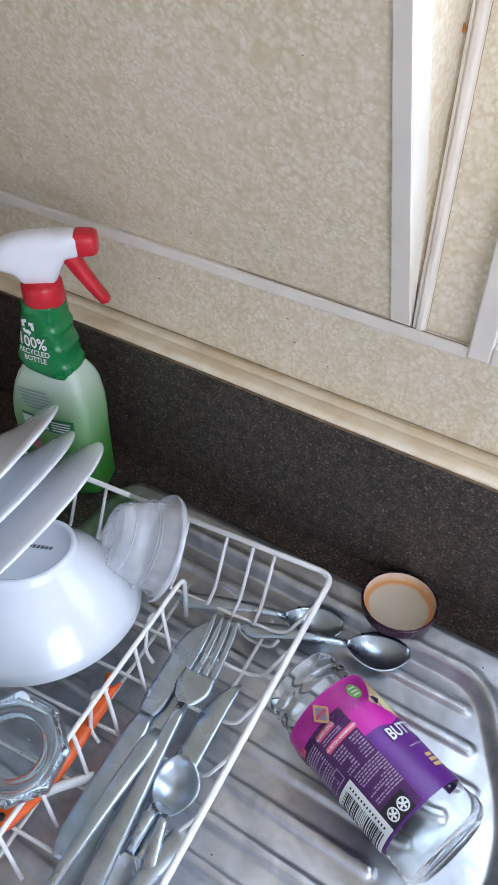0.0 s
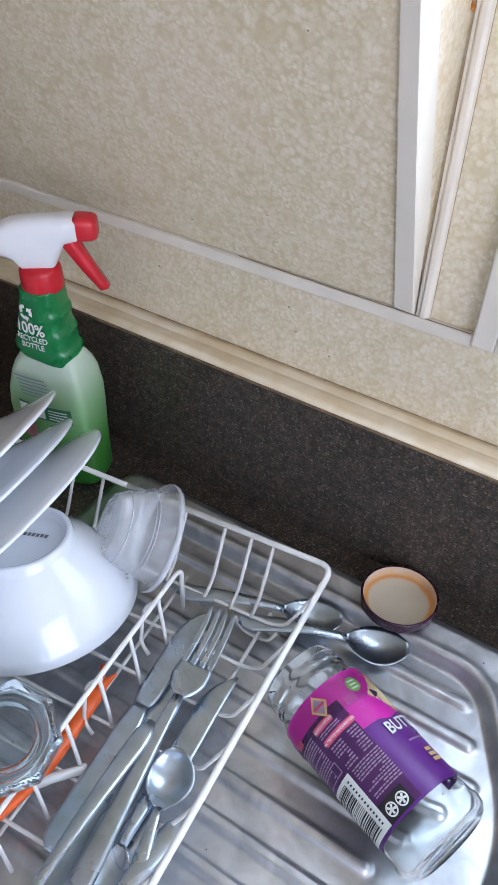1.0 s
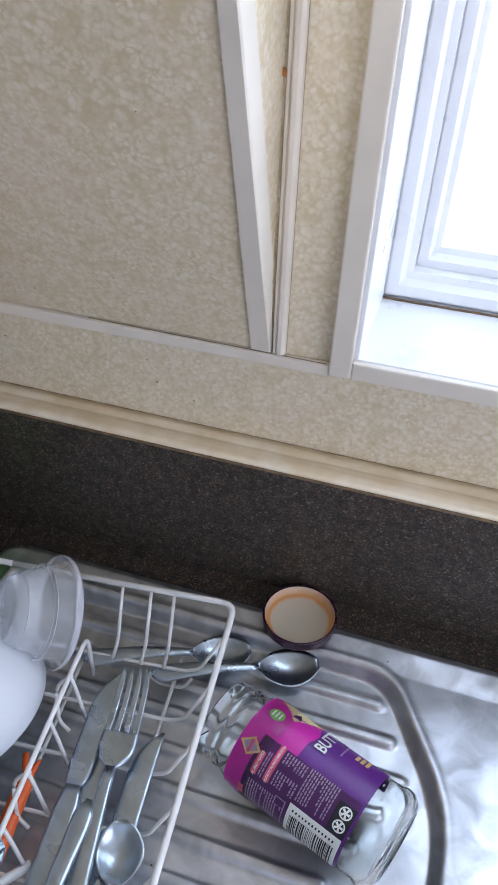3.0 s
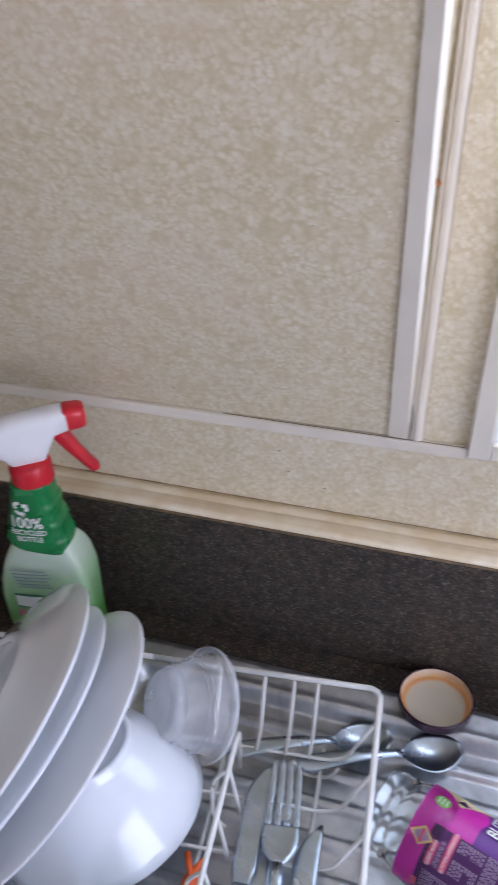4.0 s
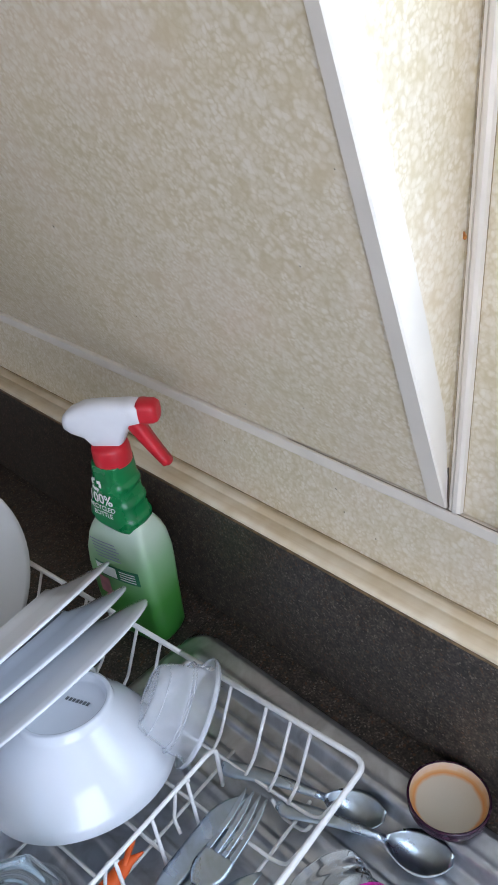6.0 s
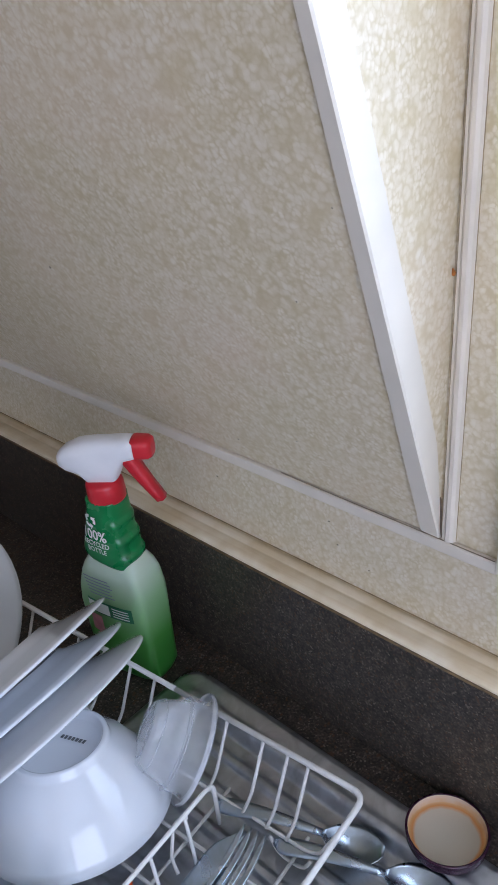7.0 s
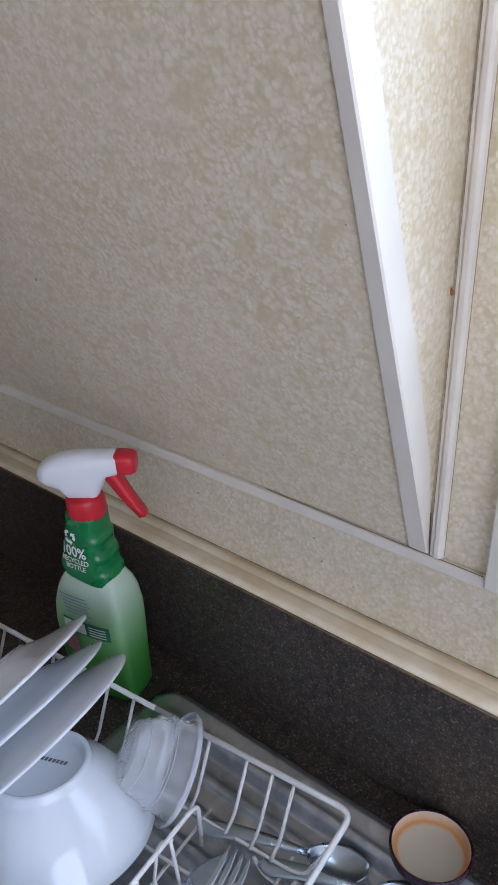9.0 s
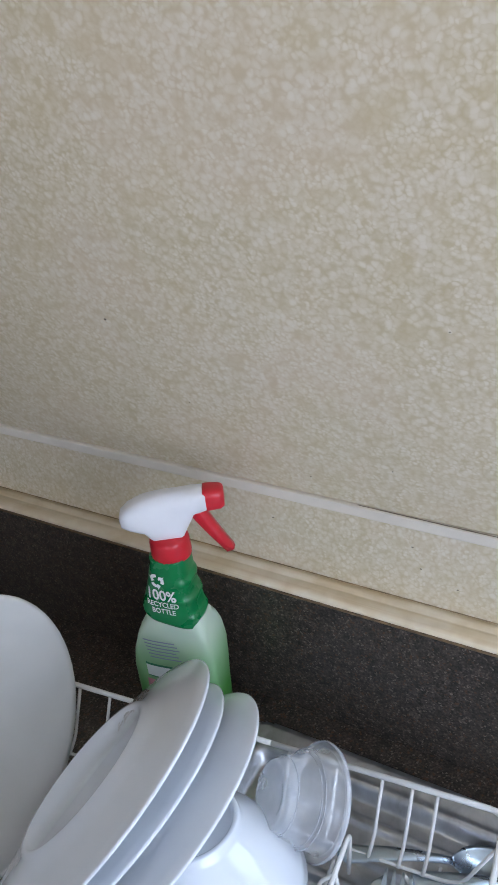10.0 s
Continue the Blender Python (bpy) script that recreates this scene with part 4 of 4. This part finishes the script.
for k in range(6):
    bottle_patch("small_print", -0.034 + 0.001 * k, -0.001 + 0.002 * (k % 3), 0.136 - 0.0042 * k, 0.1375 - 0.0042 * k, M_BPRINT, 0.0016)
bottle_patch("green_panel", -0.042, 0.020, 0.088, 0.106, M_GPRINT, 0.0016)
bottle_patch("white_panel", -0.036, -0.008, 0.090, 0.104, M_PRINT, 0.0020)
for k in range(4):
    bottle_patch("small_print", -0.004, 0.016, 0.091 + 0.0034 * k, 0.0925 + 0.0034 * k, M_PRINT, 0.0020)
bottle_patch("pink_panel", -0.042, -0.022, 0.060, 0.084, noisy("pink_print", (0.50, 0.20, 0.22), 0.4, 0.2, 90, 0.0), 0.0016)

# ---------------------------------------------------------------- clear plastic tub
tub = thing("plastic_tub", frame_to((-0.1259, -0.1743, 0.9826), (0.6471, 0.5542, -0.5236)), "empty clear plastic tub lying on its side on the bowl", "tub")
TUB = [(0.0400, -0.0030), (0.0385, -0.0060), (0.0375, -0.0190), (0.0348, -0.0205), (0.0318, -0.0330), (0.0282, -0.0430), (0.0260, -0.0465), (0.0238, -0.0472), (0.0, -0.0462)]
part("cup", lathe(TUB, 72), M_TUB, tub)
part("rim", lathe([(0.0398, -0.0032), (0.0405, 0.0002), (0.0420, 0.0006), (0.0430, -0.0006), (0.0450, -0.0004), (0.0464, -0.0014), (0.0466, -0.0036), (0.0458, -0.0050)], 72), M_TUBRIM, tub)
for r, z in ((0.0380, -0.0188), (0.0350, -0.0203), (0.0300, -0.0385), (0.0205, -0.0466)):
    part("ridge", lathe([(r - 0.0007, z), (r, z + 0.0007), (r + 0.0007, z), (r, z - 0.0007), (r - 0.0007, z)], 60), M_TUB, tub)
bm = bmesh.new()
for k in range(14):
    a = 1.9 + 0.085 * k
    ring4 = [(0.026, a), (0.0285 if k % 3 else 0.0275, a), (0.0285 if k % 3 else 0.0275, a + 0.05), (0.026, a + 0.05)]
    bm.faces.new([bm.verts.new((r * 0.76 * math.cos(q), r * 0.76 * math.sin(q), -0.0476)) for r, q in ring4])
part("small_print", bm, M_STAMP, tub, smooth=False)

# ---------------------------------------------------------------- glass tumbler, upside down


def octagon(r, z, n=64, soft=0.35):
    out = []
    for k in range(n):
        a = 2 * math.pi * k / n
        flat = math.cos(math.pi / 8) / math.cos((a % (math.pi / 4)) - math.pi / 8)
        out.append((r * (soft + (1 - soft) * flat) * math.cos(a), r * (soft + (1 - soft) * flat) * math.sin(a), z))
    return out


glass_t = thing("tumbler", frame_to((-0.0915, -0.3755, 1.008), (0.44, -0.21, 0.87), 14), "clear octagonal glass tumbler upside down in the rack", "tumbler")
bm = bmesh.new()
rings = [octagon(0.0200, -0.0035, soft=1), octagon(0.0225, -0.0032, soft=1), octagon(0.0240, -0.0008, soft=1), octagon(0.0255, 0.0, soft=1), octagon(0.0275, -0.0008, soft=1), octagon(0.0285, -0.0030, soft=0.9),
         octagon(0.0335, -0.0036, soft=0.7), octagon(0.0350, -0.0022, soft=0.5), octagon(0.0400, -0.0035, soft=0.0), octagon(0.0425, -0.0080, soft=0.0), octagon(0.0425, -0.0300, soft=0.0), octagon(0.0405, -0.055, soft=0.3), octagon(0.0390, -0.086, soft=1),
         octagon(0.0378, -0.0865, soft=1), octagon(0.0382, -0.055, soft=0.6), octagon(0.0392, -0.030, soft=0.2), octagon(0.0385, -0.012, soft=0.3), octagon(0.0340, -0.0085, soft=0.8), octagon(0.020, -0.0080, soft=1)]
rings = [[(x * 0.875, y * 0.875, z) for x, y, z in ring] for ring in rings]
rings_to_bm(bm, rings)
bmesh.ops.recalc_face_normals(bm, faces=bm.faces)
part("tumbler_body", bm, M_TUMBLER, glass_t)
for k in range(7):
    bm = bmesh.new()
    bmesh.ops.create_icosphere(bm, subdivisions=1, radius=rnd.uniform(0.0004, 0.0009))
    part("water_drop", bm, M_TUMBLER, glass_t).matrix_local = Matrix.Translation((rnd.uniform(-0.016, 0.016), rnd.uniform(-0.016, 0.016), -0.0034))

# ---------------------------------------------------------------- cutlery


def along(tip, end):
    """A pose at tip whose x axis runs to end, z as near upright as it can be."""
    a, b = Vector(tip), Vector(end)
    x = (b - a).normalized()
    z = (Vector((0, 0, 1)) - x * x.z).normalized()
    y = z.cross(x)
    m = Matrix((x, y, z)).transposed().to_4x4()
    m.translation = a
    return m, (b - a).length


def blade_mesh(rows, thick):
    """A flat piece from rows of (x, y left, y right, z middle, z dip, thickness factor)."""
    bm = bmesh.new()
    rings, n = [], 10
    for x, y0, y1, z, dip, tf in rows:
        up, dn = [], []
        for k in range(n + 1):
            u = -1 + 2 * k / n
            y = (y0 + y1) / 2 + (y1 - y0) / 2 * u
            zz = z + dip * (u * u - 1)
            e = 1.0 if abs(u) < 0.81 else 0.15
            up.append((x, y, zz + thick * tf / 2 * e))
            dn.append((x, y, zz - thick * tf / 2 * e))
        rings.append(up + dn[::-1])
    rings_to_bm(bm, rings)
    bmesh.ops.recalc_face_normals(bm, faces=bm.faces)
    return bm


def spoon(tip, end, label, bowl=0.030, hollow=0.006, roll=0.0, long=1.36, handle=1.0):
    m, ln = along(tip, end)
    ob = thing("spoon", m @ pose(0, 0, 0, roll, 0, 0), label, "spoon", "cutlery in and under the rack")
    bl = bowl * long
    rows = []
    for k in range(15):
        u = k / 14
        w = bowl / 2 * max(0.06, math.sin(math.pi * min(1, 0.03 + u * 0.965)) ** 0.62) * (1 - 0.10 * u)
        w = max(w, 0.0028)
        rows.append((bl * u, -w, w, 0.001 + 0.003 * (2 * u - 1) ** 2, hollow * math.sin(math.pi * min(1, u)) ** 0.8, 1.0))
    part("bowl", blade_mesh(rows, 0.0014), M_CUTLERY, ob)
    rows = []
    for k in range(15):
        u = k / 14
        x = bl * 0.985 + (ln - bl) * u
        w = (0.0030 + 0.0054 * min(1.0, u / 0.85) ** 0.9) * handle
        if u > 0.90:
            w *= math.sqrt(max(0.10, 1 - ((u - 0.90) / 0.10) ** 2))
        z = 0.004 + 0.004 * math.sin(math.pi * min(1, u * 1.15)) ** 1.0 - 0.002 * u
        rows.append((x, -w, w, z, -0.0010, 1.0 + 0.9 * math.exp(-u * 6)))
    part("handle", blade_mesh(rows, 0.0022), M_CUTLERY, ob)
    return ob


def fork(tip, end, label):
    m, ln = along(tip, end)
    ob = thing("fork", m, label, "fork", "cutlery in and under the rack")
    for k in range(4):
        y = (k - 1.5) * 0.0074
        rows = []
        for q in range(9):
            u = q / 8
            w = 0.0008 + 0.0016 * min(1, u * 4)
            rows.append((0.053 * u, y * (0.9 + 0.1 * u) - w, y * (0.9 + 0.1 * u) + w, 0.006 * (1 - u) ** 2 - 0.004 * math.sin(math.pi * u) * 0.6, 0, 1.0))
        part("tine", blade_mesh(rows, 0.0016), M_CUTLERY, ob)
    rows = []
    for q in range(10):
        u = q / 9
        w = 0.0136 * math.cos(0.5 * math.pi * u ** 1.9) + 0.0044 * u
        rows.append((0.0515 + 0.032 * u, -w, w, 0.004 * u * u, 0.0012 * (1 - u), 1.0 + 0.6 * u))
    part("shoulder", blade_mesh(rows, 0.0018), M_CUTLERY, ob)
    rows = []
    for q in range(15):
        u = q / 14
        w = 0.0044 + 0.0048 * min(1.0, u / 0.8)
        if u > 0.94:
            w *= math.sqrt(max(0.04, 1 - ((u - 0.94) / 0.06) ** 2))
        rows.append((0.083 + (ln - 0.083) * u, -w, w, 0.004 + 0.003 * math.sin(math.pi * u) - 0.003 * u, -0.0007, 1.6 - 0.5 * u))
    part("handle", blade_mesh(rows, 0.0022), M_CUTLERY, ob)
    return ob


def table_knife(tip, end, label, flip=1):
    m, ln = along(tip, end)
    ob = thing("table_knife", m, label, "knife", "cutlery in and under the rack")
    rows, bl = [], ln * 0.46
    for q in range(15):
        u = q / 14
        top = 0.0097 * (1 if u > 0.34 else max(0.0, 1 - ((0.34 - u) / 0.34) ** 2) * 1.75 - 0.75)
        low = -0.0097
        if u > 0.9:
            low *= 1 - 0.45 * (u - 0.9) / 0.1
            top *= 1 - 0.30 * (u - 0.9) / 0.1
        rows.append((bl * u, *sorted((low * flip, top * flip)), 0.0, 0, 0.7 + 0.5 * u))
    part("blade", blade_mesh(rows, 0.0014), M_CUTLERY, ob)
    rows = []
    for q in range(17):
        u = q / 16
        w = 0.0062 + 0.0028 * sstep(0.0, 0.12, u) + 0.0016 * u
        if u > 0.90:
            w *= math.sqrt(max(0.10, 1 - ((u - 0.90) / 0.10) ** 2))
        rows.append((bl * 0.99 + (ln - bl * 0.99) * u, -w, w, 0, -0.0003, 1.0 + 0.3 * sstep(0, 0.1, u)))
    part("handle", blade_mesh(rows, 0.0032), M_CUTLERY, ob)
    return ob


table_knife((-0.078, -0.182, 0.931), (-0.053, -0.397, 0.9255), "stainless steel table knife lying in the rack", -1)
table_knife((-0.068, -0.205, 0.9235), (-0.034, -0.420, 0.9265), "stainless steel table knife under the fork", -1)
table_knife((-0.028, -0.219, 0.9245), (-0.003, -0.437, 0.9225), "stainless steel table knife beneath the other cutlery", -1)
fork((-0.057, -0.181, 0.940), (-0.0150, -0.424, 0.930), "stainless steel fork with stained tines lying in the rack")
spoon((-0.0185, -0.2955, 0.936), (0.026, -0.425, 0.927), "stainless steel spoon lying bowl up over a knife", 0.0375, 0.009, 0.0, 1.17)
spoon((0.003, -0.470, 0.931), (0.0135, -0.3325, 0.9325), "stainless steel teaspoon with its flat handle by the rim", 0.028)
spoon((-0.0030, -0.4130, 0.9340), (-0.0230, -0.3050, 0.9190), "stainless steel dessert spoon half under the fork's handle", 0.034)
spoon((-0.0300, -0.4900, 0.9420), (-0.0462, -0.2900, 0.9400), "stainless steel spoon with a bright handle lying on the knives", 0.036, handle=0.9)
spoon((0.018, -0.111, 0.9005), (-0.117, -0.172, 0.914), "stainless steel spoon under the rack on the drainer", 0.039, 0.008)
spoon((0.080, -0.106, 0.9005), (-0.055, -0.166, 0.911), "stainless steel spoon lying on the drainer beside the jar", 0.0405, 0.008)

# orange peeler handle behind the divider
peeler = thing("peeler", pose(0, 0, 0), "orange plastic kitchen peeler lying under the upturned bowl", "peeler")
bm = bmesh.new()
rings = []
for k in range(25):
    u = k / 24
    p = Vector((-0.1005 - 0.0045 * sstep(0, 0.10, u) + 0.007 * sstep(0.10, 0.62, u) - 0.008 * sstep(0.62, 1.0, u), -0.270 - 0.140 * u, 0.9285 - 0.006 * sstep(0.0, 0.2, u)))
    w = 0.0006 + 0.0064 * sstep(-0.02, 0.16, u) + 0.0025 * sstep(0.6, 0.95, u)
    if u > 0.94:
        w *= 0.8
    hz = 0.0012 + 0.0036 * sstep(0.0, 0.15, u)
    rings.append([(p.x + w * math.cos(a), p.y, p.z + hz * math.copysign(abs(math.sin(a)) ** 0.8, math.sin(a))) for a in [2 * math.pi * q / 16 for q in range(16)]])
rings_to_bm(bm, rings)
bmesh.ops.recalc_face_normals(bm, faces=bm.faces)
part("handle", bm, M_ORANGE, peeler)
part("prong", tube([(-0.1035, -0.2870, 0.9275), (-0.1085, -0.2790, 0.9290), (-0.1130, -0.2700, 0.9310)], 0.0026, 10), M_ORANGE, peeler)
# no hole is cut: a black disc paints its dark inside
part("hang_hole", lathe([(0.0, 0.0), (0.0032, 0.0), (0.0036, -0.001)], 20), M_BLACK, peeler).matrix_local = pose(-0.1055, -0.398, 0.9274)

# stamp under the bowl, unreadable, and smudge under the first plate
bm = bmesh.new()
for k in range(7):
    x = -0.013 + 0.0038 * k
    bm.faces.new([bm.verts.new(p) for p in ((x, -0.0018, 0.0603), (x + 0.0028, -0.0018, 0.0603), (x + 0.0028, 0.0022, 0.0603), (x, 0.0022, 0.0603))])
part("backstamp", bm, M_STAMP, bowl, smooth=False).matrix_local = Matrix.Translation((-0.0100, -0.0060, 0.0)) @ pose(0, 0, 0, 0, 0, -40)

bm = bmesh.new()
for k in range(16):
    q = Vector((rnd.gauss(0, 0.008), rnd.gauss(0, 0.006)))
    w, g, a = rnd.uniform(0.001, 0.003), rnd.uniform(0.004, 0.010), 0.6 + rnd.gauss(0, 0.25)
    u, v = Vector((math.cos(a), math.sin(a))), Vector((-math.sin(a), math.cos(a)))
    pts = []
    for m in range(10):
        o = 2 * math.pi * m / 10
        f = rnd.uniform(0.7, 1.15)
        r = q + u * g * f * math.cos(o) + v * w * f * math.sin(o)
        pts.append(bm.verts.new((r.x, r.y, 0.00004 * k)))
    bm.faces.new(pts)
sm = part("smudge", bm, noisy("grey_smudge", (0.50, 0.50, 0.50), 0.4, 0.35, 160, 0.0), first, "grey smudged backstamp", smooth=False)
sm.matrix_world = frame_to(Vector((-0.2745, -0.2240, 1.0560)) + Vector((-0.694, -0.112, 0.711)) * 0.0006, (-0.694, -0.112, 0.711))

# ---------------------------------------------------------------- marks on the walls
M_DIRT = noisy("dark_dirt", (0.12, 0.085, 0.055), 0.7, 0.3, 200, 0.0)
M_RUST = noisy("orange_rust_stain", (0.55, 0.20, 0.04), 0.7, 0.3, 200, 0.0)
wall_ob = bpy.data.objects["wall_north"]
panel_ob = bpy.data.objects["leaning_wall_panel"]


def speck(p, n, r, material, parent, squash=1.0):
    bm = bmesh.new()
    bmesh.ops.create_icosphere(bm, subdivisions=2, radius=r)
    for v in bm.verts:
        v.co.z *= 0.15
        v.co.x *= squash * rnd.uniform(0.8, 1.2)
        v.co.y *= rnd.uniform(0.8, 1.2)
    ob = part("speck", bm, material, parent)
    ob.matrix_world = frame_to(p, n)
    return ob


NP = (0, -1, -LEAN)
speck((0.0058, -0.0050, 1.366), (-0.5, -1, 0), 0.0026, M_RUST, wall_ob, 1.2)
for x, z, r in ((-0.111, 1.12, 0.0007), (-0.103, 1.098, 0.0007), (-0.25, 1.115, 0.0007), (-0.07, 1.085, 0.0006)):
    speck((x, -0.0002, z), (0, -1, 0), r, M_DIRT, wall_ob, 1.5)
for x, z, r in ((-0.349, 1.334, 0.0011), (-0.008, 1.43, 0.0005), (-0.20, 1.18, 0.0008), (-0.12, 1.21, 0.0006), (-0.30, 1.25, 0.0006), (-0.06, 1.36, 0.0006), (-0.45, 1.42, 0.0008)):
    speck(lean(x, z, 0.0002), NP, r, M_DIRT, panel_ob)
# open joint under the panel and beside the edging
structure("joint_line", tube([(-0.16, -0.0030, TRIM_Z - 0.0004), (-0.06, -0.0045, TRIM_Z), (0.046, -0.0050, TRIM_Z + 0.0001)], 0.0003, 6), M_SEAL, "thin dirty joint along the top of the moulding", "joint")
structure("joint_gap", tube([(0.0015, -0.0035, TRIM_Z + 0.001), (0.0026, -0.0072, TRIM_Z + 0.014), (0.0030, -0.0078, TRIM_Z + 0.028), (0.0016, -0.0065, TRIM_Z + 0.040)], 0.0006, 6), M_DIRT, "dark open joint beside the panel edging", "joint")
structure("sash_grime", tube([(0.069, SY - 0.0004, WZ0 + 0.014), (0.0695, SY - 0.0006, WZ0 + 0.002), (0.11, SY - 0.0006, WZ0 + 0.0015), (0.30, SY - 0.0006, WZ0 + 0.0015)], 0.0011, 6), M_SEAL, "grime in the corner of the window frame", "grime")

structure("frame_joint", tube([(0.0905, SY + 0.0192, 1.60), (0.0883, SY + 0.0192, WZ0 + 0.0205), (0.40, SY + 0.0192, WZ0 + 0.0198)], 0.0007, 6), M_TAN, "thin grimy joint between window frame and sash", "joint")
# crumbs and water drops on the drainer
for k in range(16):
    x, y = rnd.uniform(-0.02, 0.2), rnd.uniform(-0.34, -0.08)
    z = drainer_z(x, y)
    if k % 2:
        speck((x, y, z + 0.0003), (0, 0, 1), rnd.uniform(0.0005, 0.0011), M_DIRT, sink)
for x, y, r in ((0.195, -0.088, 0.0016), (0.21, -0.087, 0.0011), (0.215, -0.14, 0.0012), (0.17, -0.085, 0.0009), (0.11, -0.085, 0.0010), (-0.02, -0.085, 0.0012), (-0.19, -0.1, 0.0025), (-0.205, -0.112, 0.0022), (-0.2, -0.09, 0.0014)):
    bm = bmesh.new()
    bmesh.ops.create_icosphere(bm, subdivisions=2, radius=r)
    for v in bm.verts:
        v.co.z *= 0.5
    drop = part("water_drop", bm, M_GLASS, sink)
    drop.matrix_world = pose(x, y, drainer_z(x, y))
